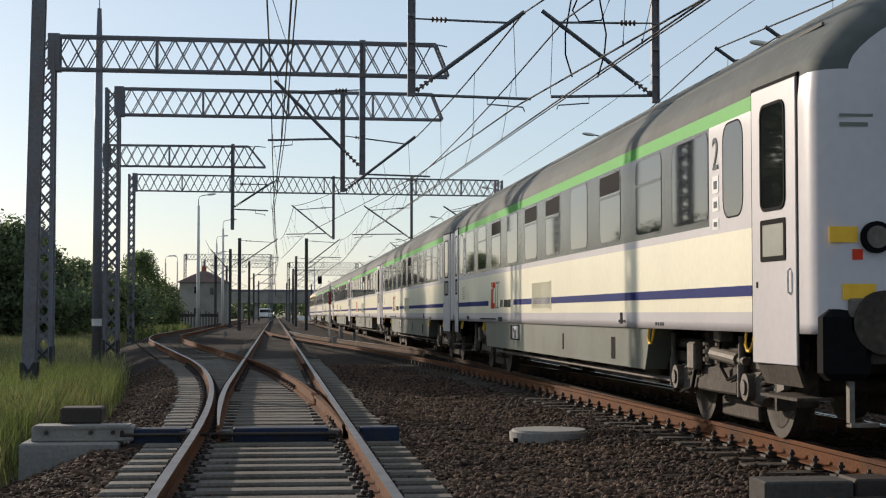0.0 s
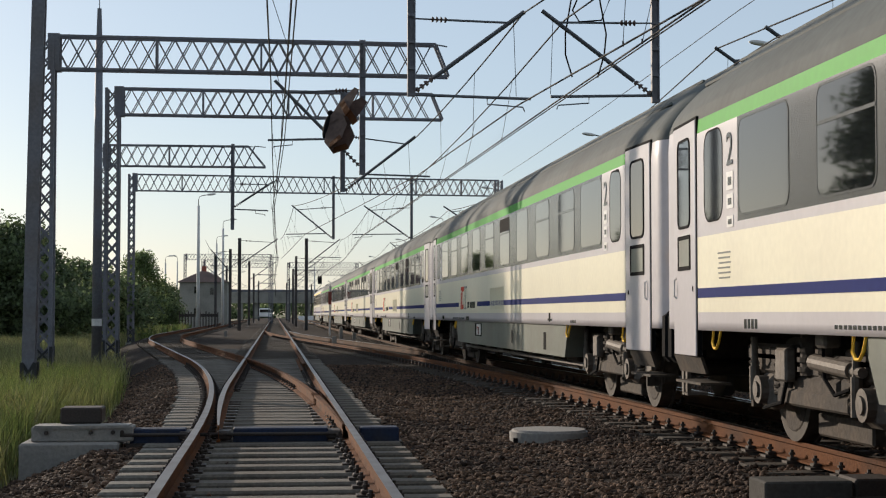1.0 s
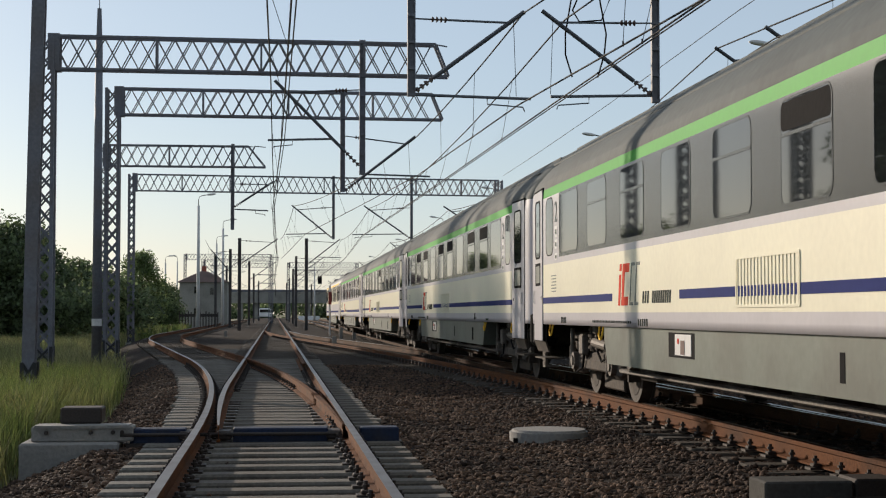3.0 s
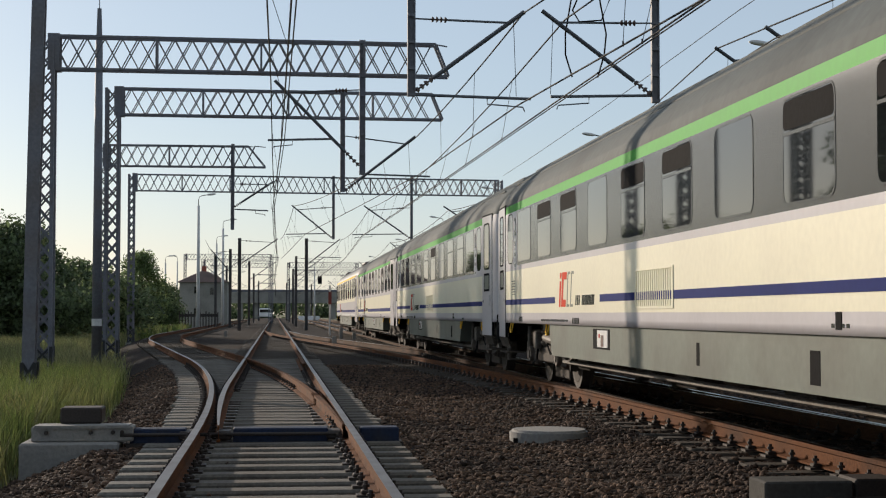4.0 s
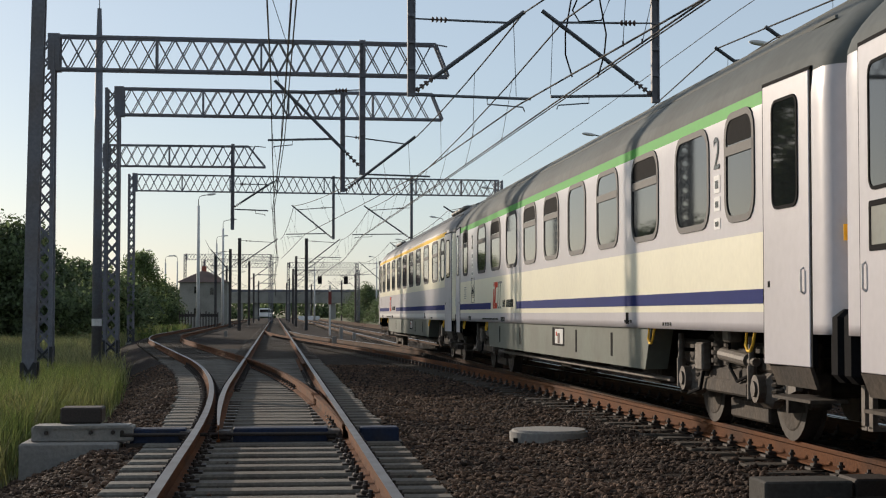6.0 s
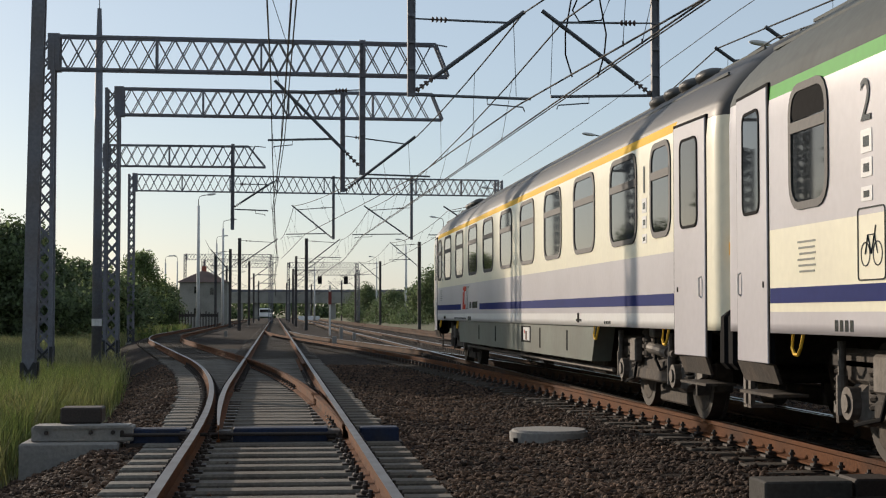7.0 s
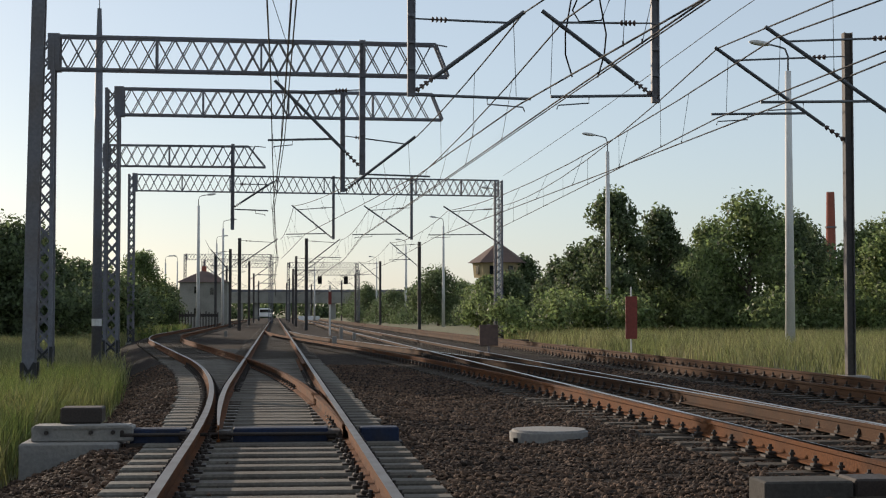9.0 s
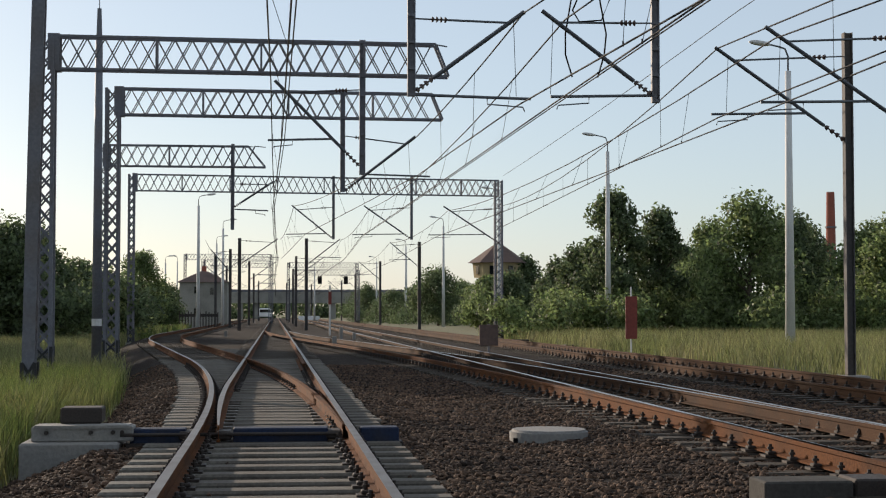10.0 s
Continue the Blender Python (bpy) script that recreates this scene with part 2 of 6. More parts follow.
# ---- ground: one sheet to the horizon ----
def ground_height(x, y):
    z = -0.62
    if x > 12:
        z = -0.62 + 0.30 * min(1, (x - 12) / 3)
    z += 0.05 * noise.noise((x * 0.3, y * 0.12, 0.0))
    return z


def build_ground():
    xs = sorted(set([-3000, -1200, -500, -200, -100, -60] + list(np.arange(-40, 41, 2.0)) + [60, 100, 200, 500, 1200, 3000]))
    ys = sorted(set([-600, -200, -80] + list(np.arange(-40, 201, 4.0)) + [240, 300, 400, 600, 1000, 2000, 4500]))
    v = [(x, y, ground_height(x, y)) for y in ys for x in xs]
    n = len(xs)
    f = [(j * n + i, j * n + i + 1, (j + 1) * n + i + 1, (j + 1) * n + i) for j in range(len(ys) - 1) for i in range(n - 1)]
    tagged(raw("ground", v, f, M["soil"], smooth=True), "rough turf and bare soil beside the railway", "ground", kind="structure")


def bed_edge(y):
    """The left and right toe of the ballast at y."""
    return min(-2.75, siding(y) - 2.5), 13.0


BED_Z = -0.235


def bed_height(x, y):
    lo, hi = bed_edge(y)
    d = min(x - lo, hi - x)
    z = BED_Z - 0.42 * max(0.0, 1 - d / 1.0) ** 1.0
    # shallow ditches between the tracks
    for c in (2.7, 7.45):
        if y < 45:
            z -= 0.07 * math.exp(-((x - c) / 0.7) ** 2) * (1 if y < 30 else (45 - y) / 15)
    if x > 3.4 and y > 3:
        z += 0.02 * min(1, (x - 3.4) / 0.6)
    return z + 0.018 * noise.noise((x * 1.7, y * 1.7, 3.0)) + 0.012 * noise.noise((x * 6, y * 6, 1.0))


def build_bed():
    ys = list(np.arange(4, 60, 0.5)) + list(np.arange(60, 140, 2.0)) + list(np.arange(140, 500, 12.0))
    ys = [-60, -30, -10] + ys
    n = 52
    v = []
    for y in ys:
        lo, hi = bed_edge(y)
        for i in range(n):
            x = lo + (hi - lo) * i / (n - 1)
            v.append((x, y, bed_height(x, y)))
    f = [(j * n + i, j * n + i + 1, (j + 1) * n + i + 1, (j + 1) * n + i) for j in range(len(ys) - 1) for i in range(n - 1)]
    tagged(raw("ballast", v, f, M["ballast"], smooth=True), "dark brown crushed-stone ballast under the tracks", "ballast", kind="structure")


def build_infill():
    """Pale grit that has filled the track up to the sleepers beyond the points."""
    ys = np.arange(17.0, 60.0, 0.3)
    n = 14
    v = []
    for y in ys:
        lo, hi = siding(y) - 1.25, 1.25
        for i in range(n):
            x = lo + (hi - lo) * i / (n - 1)
            dip = 0.05 * max(0.0, 1 - (y - 17.0) / 2.5)
            v.append((x, y, -0.196 - dip + 0.014 * noise.noise((x * 2.3, y * 2.3, 9.0)) + 0.008 * noise.noise((x * 9, y * 9, 2.0))))
    f = [(j * n + i, j * n + i + 1, (j + 1) * n + i + 1, (j + 1) * n + i) for j in range(len(ys) - 1) for i in range(n - 1)]
    tagged(raw("track_grit", v, f, M["grit"], smooth=True), "pale dusty grit filling the track between the sleepers", "grit", kind="structure")


build_ground()
build_bed()
build_infill()

# ---- rails ----
PROFILE = [(-0.036, 0.0), (0.036, 0.0), (0.036, -0.036), (0.009, -0.05), (0.009, -0.14), (0.075, -0.158), (0.075, -0.172),
           (-0.075, -0.172), (-0.075, -0.158), (-0.009, -0.14), (-0.009, -0.05), (-0.036, -0.036)]


def rail(name, path, parent, shiny=True, thin=None, side="rust", head="polish"):
    """A rail along path, rows of (x, y); thin(y) narrows a switch blade."""
    k = len(PROFILE)
    v, f, mi = [], [], []
    for j, (x, y) in enumerate(path):
        w = thin(y) if thin else 1.0
        for px, pz in PROFILE:
            v.append((x + px * w, y, pz))
    for j in range(len(path) - 1):
        for i in range(k):
            i2 = (i + 1) % k
            f.append((j * k + i, j * k + i2, (j + 1) * k + i2, (j + 1) * k + i))
            mi.append(1 if i == 0 and shiny else 0)
    f.append(tuple(range(k)))
    f.append(tuple(range((len(path) - 1) * k, len(path) * k))[::-1])
    mi += [0, 0]
    me = bpy.data.meshes.new(name)
    me.from_pydata(v, [], f)
    me.materials.append(M[side])
    me.materials.append(M[head])
    me.polygons.foreach_set("material_index", mi)
    ob = new(name, me)
    ob.parent = parent
    return ob


def along(fn, y0, y1, step=1.0):
    n = max(1, int((y1 - y0) / step))
    return [(fn(y0 + (y1 - y0) * i / n), y0 + (y1 - y0) * i / n) for i in range(n + 1)]


# ---- tracks ----
def sleeper_mesh(length, surface="sleeper"):
    bm = bmesh.new()
    box(bm, -length / 2, -0.13, -0.40, length / 2, 0.13, -0.185, bevel=0.02)
    me = bpy.data.meshes.new("sleeper")
    bm.to_mesh(me)
    bm.free()
    me.materials.append(M[surface])
    return me


def fastening_mesh():
    """A ribbed plate with a clip and an upright bolt on both sides of the rail."""
    bm = bmesh.new()
    box(bm, -0.17, -0.075, -0.186, 0.17, 0.075, -0.165)
    for s in (-1, 1):
        box(bm, s * 0.055, -0.05, -0.166, s * 0.135, 0.05, -0.135, bevel=0.008)
        bar(bm, (s * 0.10, 0, -0.14), (s * 0.10, 0, -0.07), 0.016, 6)
        bar(bm, (s * 0.10, 0, -0.115), (s * 0.10, 0, -0.095), 0.03, 6)
    me = bpy.data.meshes.new("fastening")
    bm.to_mesh(me)
    bm.free()
    me.materials.append(M["fasten"])
    return me


def joined_boxes(name, items, material_, parent):
    """Many boxes (x0, y0, z0, x1, y1, z1) as one mesh."""
    v, f = [], []
    for x0, y0, z0, x1, y1, z1 in items:
        b = len(v)
        v += [(x0, y0, z0), (x1, y0, z0), (x1, y1, z0), (x0, y1, z0), (x0, y0, z1), (x1, y0, z1), (x1, y1, z1), (x0, y1, z1)]
        f += [(b + 4, b + 5, b + 6, b + 7), (b, b + 1, b + 5, b + 4), (b + 1, b + 2, b + 6, b + 5), (b + 2, b + 3, b + 7, b + 6), (b + 3, b, b + 4, b + 7)]
    ob = raw(name, v, f, material_, parent)
    tagged(ob, kind="stuff")
    return ob


SLEEPER_GAP = 0.6


def build_tracks():
    main = thing("track", "railway track with concrete sleepers and a left-hand turnout", "railway track", kind="structure")
    through_ = thing("track", "railway track with rusty rails and concrete sleepers", "railway track", kind="structure")
    outer = thing("track", "railway track with rust-brown rails beside the meadow", "railway track", kind="structure")
    branch = thing("track", "curving siding track with rusty rails", "railway track", kind="structure")
    link = thing("track", "crossover track with rust-brown rails", "railway track", kind="structure")
    fast = fastening_mesh()
    # rails of the middle track; its left rail beyond the toe is an open switch blade
    rail("rail", along(lambda y: HALF, -40, 460, 4), main)
    rail("rail", along(lambda y: -HALF + siding(y), -40, 93, 1.0) + along(lambda y: -HALF + siding(94), 94, 330, 8), branch)
    rail("switch_blade", along(lambda y: -HALF + 0.19 * max(0.0, 1 - (y - 16.2) / 10.5) ** 2, 16.2, 40.2, 0.6), main, thin=lambda y: min(1.0, 0.25 + (y - 16.2) / 6))
    rail("rail", along(lambda y: -HALF, 40.9, 460, 5), main)
    rail("switch_blade", along(lambda y: HALF - 0.055 + siding(y), 16.2, 40.3, 0.6), branch, shiny=False, thin=lambda y: min(1.0, 0.25 + (y - 16.2) / 6))
    rail("rail", along(lambda y: HALF + siding(y), 41.6, 94, 1.0) + along(lambda y: HALF + siding(95), 95, 330, 8), branch, shiny=False)
    rail("check_rail", along(lambda y: HALF - 0.10, 36, 45, 1.5), main, shiny=False)
    # the track the train runs on
    rail("rail", along(lambda y: T2 - HALF, 12.0, 460, 4), through_, side="oldrust", head="bright")
    rail("rail", along(lambda y: T2 + HALF, -60, 460, 4), through_, side="oldrust", head="bright")
    rail("rail", along(lambda y: crossover(y) - HALF, -60, 117, 1.2), link, shiny=False)
    rail("rail", along(lambda y: crossover(y) + HALF - 0.05, 15.0, 116, 1.2), link, side="oldrust", head="bright", thin=lambda y: min(1.0, 0.3 + (y - 15) / 8))
    for x in (T3 - HALF, T3 + HALF):
        rail("rail", along(lambda y: x, -60, 460, 8), outer, shiny=False, side="oldrust")
    # sleepers: single pieces near the eye, joined ones beyond
    full, long_ = sleeper_mesh(2.6), {}
    y = 6.6
    far = []
    k = 0
    while y < 300:
        if abs(y - 16.5) < 0.25:
            y += SLEEPER_GAP
            continue
        wide = -siding(y) if y < 52 else 0.0
        if y < 46:
            key = round(2.6 + wide, 1)
            if key not in long_:
                long_[key] = sleeper_mesh(key)
            o = new("sleeper", long_[key])
            o.parent = main
            o.matrix_basis = pose(-wide / 2 + rng.normal(0, 0.012), y + rng.normal(0, 0.012), rng.normal(0, 0.004), 0, 0, rng.normal(0, 0.3))
        else:
            far.append((-1.3 - wide, y - 0.15, -0.4, 1.3, y + 0.15, -0.187))
        if y < 40:
            for x in (-HALF + siding(y), HALF, -HALF if y > 27 else None, HALF + siding(y) if y > 27 else None):
                if x is not None:
                    o = new("fastening", fast)
                    o.parent = main
                    o.matrix_basis = pose(x, y, 0)
        y += SLEEPER_GAP
    far += [(-1.3, y - 0.13, -0.4, 1.3, y + 0.13, -0.187) for y in np.arange(-36, 6.2, 0.6)]
    joined_boxes("sleepers", far, M["oldsleeper"], main)
    joined_boxes("sleepers", [(siding(y) - 1.3, y - 0.13, -0.4, siding(y) + 1.3, y + 0.13, -0.187) for y in np.arange(52, 250, 0.6)], M["oldsleeper"], branch)
    # right-hand tracks
    long_ = {}
    far, far3, fl, fl3 = [], [], [], []
    for i, y in enumerate(np.arange(5.2, 260, 0.6)):
        w = T2 - crossover(y) if y < 60 else 0
        if y < 34:
            key = round(2.6 + w, 1)
            if key not in long_:
                long_[key] = sleeper_mesh(key, "oldsleeper")
            o = new("sleeper", long_[key])
            o.parent = through_
            o.matrix_basis = pose(T2 - w / 2 + rng.normal(0, 0.015), y + rng.normal(0, 0.012), -0.012 + rng.normal(0, 0.004), 0, 0, rng.normal(0, 0.4))
            for x in (crossover(y) - HALF, T2 + HALF, T2 - HALF if y > 22 else None, crossover(y) + HALF if y > 22 else None):
                if x is not None:
                    o = new("fastening", fast)
                    o.parent = through_
                    o.matrix_basis = pose(x, y, 0)
        else:
            far.append((T2 - 1.3 - w, y - 0.13, -0.4, T2 + 1.3, y + 0.13, -0.2))
            if y < 90:
                for x in (crossover(y) - HALF, T2 - HALF, T2 + HALF):
                    fl.append((x - 0.13, y - 0.05, -0.19, x + 0.13, y + 0.05, -0.09))
        far3.append((T3 - 1.3, y - 0.13, -0.4, T3 + 1.3, y + 0.13, -0.2))
        if y < 60:
            for x in (T3 - HALF, T3 + HALF):
                o = new("fastening", fast)
                o.parent = outer
                o.matrix_basis = pose(x, y, 0)
    for y in np.arange(-56, 5.0, 0.6):
        far.append((T2 - 1.3, y - 0.13, -0.4, T2 + 1.3, y + 0.13, -0.2))
        far3.append((T3 - 1.3, y - 0.13, -0.4, T3 + 1.3, y + 0.13, -0.2))
    joined_boxes("sleepers", far, M["oldsleeper"], through_)
    joined_boxes("sleepers", far3, M["oldsleeper"], outer)
    joined_boxes("fastenings", fl, M["fasten"], through_)
    joined_boxes("sleepers", [(crossover(y) - 1.3, y - 0.13, -0.4, crossover(y) + 1.3, y + 0.13, -0.2) for y in np.arange(60, 105, 0.6)], M["oldsleeper"], link)


build_tracks()


# ---- overhead line ----
def lattice_column(bm, x, y, z0, z1, w, d, pitch, leg=0.045, lace=0.03):
    """Four angle legs with crossed lacing."""
    for sx in (-1, 1):
        for sy in (-1, 1):
            box(bm, x + sx * w / 2 - leg / 2, y + sy * d / 2 - leg / 2, z0, x + sx * w / 2 + leg / 2, y + sy * d / 2 + leg / 2, z1)
    n = max(1, round((z1 - z0) / pitch))
    h = (z1 - z0) / n
    for i in range(n):
        a, b = z0 + i * h, z0 + (i + 1) * h
        for sy in (-1, 1):
            flat_bar(bm, (x - w / 2, y + sy * d / 2, a), (x + w / 2, y + sy * d / 2, b), lace, 0.012)
            flat_bar(bm, (x + w / 2, y + sy * (d / 2 + 0.012), a), (x - w / 2, y + sy * (d / 2 + 0.012), b), lace, 0.012)
        for sx in (-1, 1):
            flat_bar(bm, (x + sx * w / 2, y - d / 2, a), (x + sx * w / 2, y + d / 2, b), lace, 0.012)


def lattice_beam(bm, a, b, h, d, pitch, chord=0.055, taper=0.0):
    """A box truss from a to b (lower chords), of height h and depth d, with crossed lacing and some posts; taper slopes its free end."""
    a, b = Vector(a), Vector(b)
    n = max(2, round((b - a).length / pitch))
    up = Vector((0, 0, h))
    for s in (-1, 1):
        o = Vector((0, s * d / 2, 0))
        flat_bar(bm, a + o, b + o, chord, chord)
        flat_bar(bm, a + o + up, b + o + up - (b - a).normalized() * taper, chord, chord)
        flat_bar(bm, b + o, b + o + up - (b - a).normalized() * taper, 0.06, 0.06)
        for i in range(n):
            p, q = a.lerp(b, i / n) + o, a.lerp(b, (i + 1) / n) + o
            if taper and i == n - 1:
                continue
            flat_bar(bm, p, q + up, 0.030, 0.014)
            flat_bar(bm, p + up + Vector((0, s * 0.016, 0)), q + Vector((0, s * 0.016, 0)), 0.030, 0.014)
            if i % 6 == 5:
                flat_bar(bm, q, q + up, 0.07, 0.05)
    for i in range(n + 1):
        p = a.lerp(b, i / n)
        for u in (Vector(), up):
            if not (taper and i == n and u.z):
                flat_bar(bm, p + Vector((0, -d / 2, 0)) + u, p + Vector((0, d / 2, 0)) + u, 0.04, 0.015)
        if i < n:
            q = a.lerp(b, (i + 1) / n)
            flat_bar(bm, p + Vector((0, -d / 2, h)), q + Vector((0, d / 2, h)), 0.035, 0.014)


def h_column(bm, x, y, z0, z1, w, d, t=0.025):
    """A rolled H-section post."""
    w, d, t = w / 2 + t / 2, d / 2, t / 2
    prism(bm, [(x - w, y - d), (x - w + 2 * t, y - d), (x - w + 2 * t, y - t), (x + w - 2 * t, y - t), (x + w - 2 * t, y - d), (x + w, y - d),
               (x + w, y + d), (x + w - 2 * t, y + d), (x + w - 2 * t, y + t), (x - w + 2 * t, y + t), (x - w + 2 * t, y + d), (x - w, y + d)], z0, z1)


def insulator(parent, a, b, n=5):
    """A ribbed insulator string between a and b."""
    bm = bmesh.new()
    a, b = Vector(a), Vector(b)
    bar(bm, a, b, 0.018, 6)
    d = (b - a) / n
    for i in range(n):
        p = a + d * (i + 0.25)
        bar(bm, p, p + d * 0.5, 0.062, 8, 0.04)
    part("insulator", bm, M["insulator"], parent, "brown ribbed insulator")


def bracket(parent, y, foot, tip, tie_z, arm_z, arm_end, tie=True):
    """A cantilever: foot (x, z) on the post, tip (x, z) under the messenger wire, a tie above, a register arm below."""
    s = 1 if tip[0] > foot[0] else -1
    bm = bmesh.new()
    f = Vector((foot[0] + s * 0.08, y, foot[1]))
    t = Vector((tip[0], y, tip[1]))
    k = f.lerp(t, 0.16)
    bar(bm, k, t, 0.042, 8)
    part("strut", bm, M["tube"], parent)
    insulator(parent, f, k, 4)
    if tie:
        e = f.lerp(t, 0.86)
        a = Vector((foot[0] + s * 0.08, y, tie_z))
        m1, m2 = a.lerp(e, 0.16), a.lerp(e, 0.34)
        bm = bmesh.new()
        bar(bm, a, m1, 0.016, 6)
        bar(bm, m2, e, 0.022, 6)
        part("tie_rod", bm, M["tube"], parent)
        insulator(parent, m1, m2, 4)
    a = Vector((foot[0] + s * 0.08, y, arm_z))
    hit = (arm_z - f.z) / max(0.01, t.z - f.z)
    if 0 < hit < 0.8:
        a = f.lerp(t, hit)
    e = Vector((arm_end, y, arm_z - 0.05))
    bm = bmesh.new()
    bar(bm, a, e, 0.028, 6)
    part("register_arm", bm, M["tube"], parent)
    bm = bmesh.new()
    c = a.lerp(e, 0.62)
    chain(bm, [c + Vector((0, 0, -0.02)), c + Vector((0, 0, -0.13)), e + Vector((-s * 0.15, 0, -0.16)), e + Vector((-s * 0.12, 0, -0.24))], 0.014, 5)
    part("steady_arm", bm, M["tube"], parent)
    bm = bmesh.new()
    bar(bm, f.lerp(t, 0.9), Vector((f.lerp(t, 0.9).x + s * 0.05, y, arm_z)), 0.006, 4)
    part("hanger", bm, M["wire"], parent)


def drop_post(parent, x, y, z0, z1):
    bm = bmesh.new()
    box(bm, x - 0.075, y - 0.06, z0, x - 0.055, y + 0.06, z1)
    box(bm, x + 0.055, y - 0.06, z0, x + 0.075, y + 0.06, z1)
    box(bm, x - 0.056, y - 0.008, z0, x + 0.056, y + 0.008, z1)
    for i in range(int((z1 - z0) / 0.5) + 1):
        box(bm, x - 0.07, y - 0.065, z0 + i * 0.5, x + 0.07, y + 0.065, z0 + i * 0.5 + 0.06)
    part("drop_post", bm, M["steel"], parent, "hanging steel post of the overhead line")


def mast_foot(parent, x, y, w, d, z1):
    bm = bmesh.new()
    box(bm, x - w, y - d, -1.0, x + w, y + d, -0.45, bevel=0.04)
    part("footing", bm, M["concrete"], parent)
    bm = bmesh.new()
    lattice_column(bm, x, y, -0.5, z1, w * 1.12, d * 1.12, 0.35, leg=0.07, lace=0.05)
    part("tarred_foot", bm, M["tar"], parent, "tarred black foot of the mast")


def gantry(y, x_mast, x_end, z_low, tall, label, right_mast=False, taper=0.0, mast_w=0.36, tilt=0.0):
    g = thing("catenary_gantry", label, "gantry", "gantries over the tracks")
    bm = bmesh.new()
    lattice_column(bm, x_mast, y, -0.5, z_low + tall, mast_w, 0.42, 0.42, leg=0.09, lace=0.045)
    part("lattice_mast", bm, M["steel"], g)
    mast_foot(g, x_mast, y, mast_w, 0.42, 0.32)
    bm = bmesh.new()
    lattice_beam(bm, (x_mast + 0.1, y, z_low), (x_end, y + tilt, z_low), tall, 0.36, 0.44, taper=taper)
    part("lattice_beam", bm, M["steel"], g)
    for s in (-0.22, 0.22):
        bm = bmesh.new()
        box(bm, x_mast + 0.05, y + s - 0.01, z_low - 0.05, x_mast + mast_w / 2 + 0.16, y + s + 0.01, z_low + tall + 0.05)
        part("corner_plate", bm, M["steel"], g)
    if right_mast:
        bm = bmesh.new()
        lattice_column(bm, x_end, y + tilt, -0.5, z_low + tall, 0.40, 0.42, 0.42, leg=0.08)
        part("lattice_mast", bm, M["steel"], g)
        mast_foot(g, x_end, y + tilt, 0.4, 0.42, 0.1)
    return g


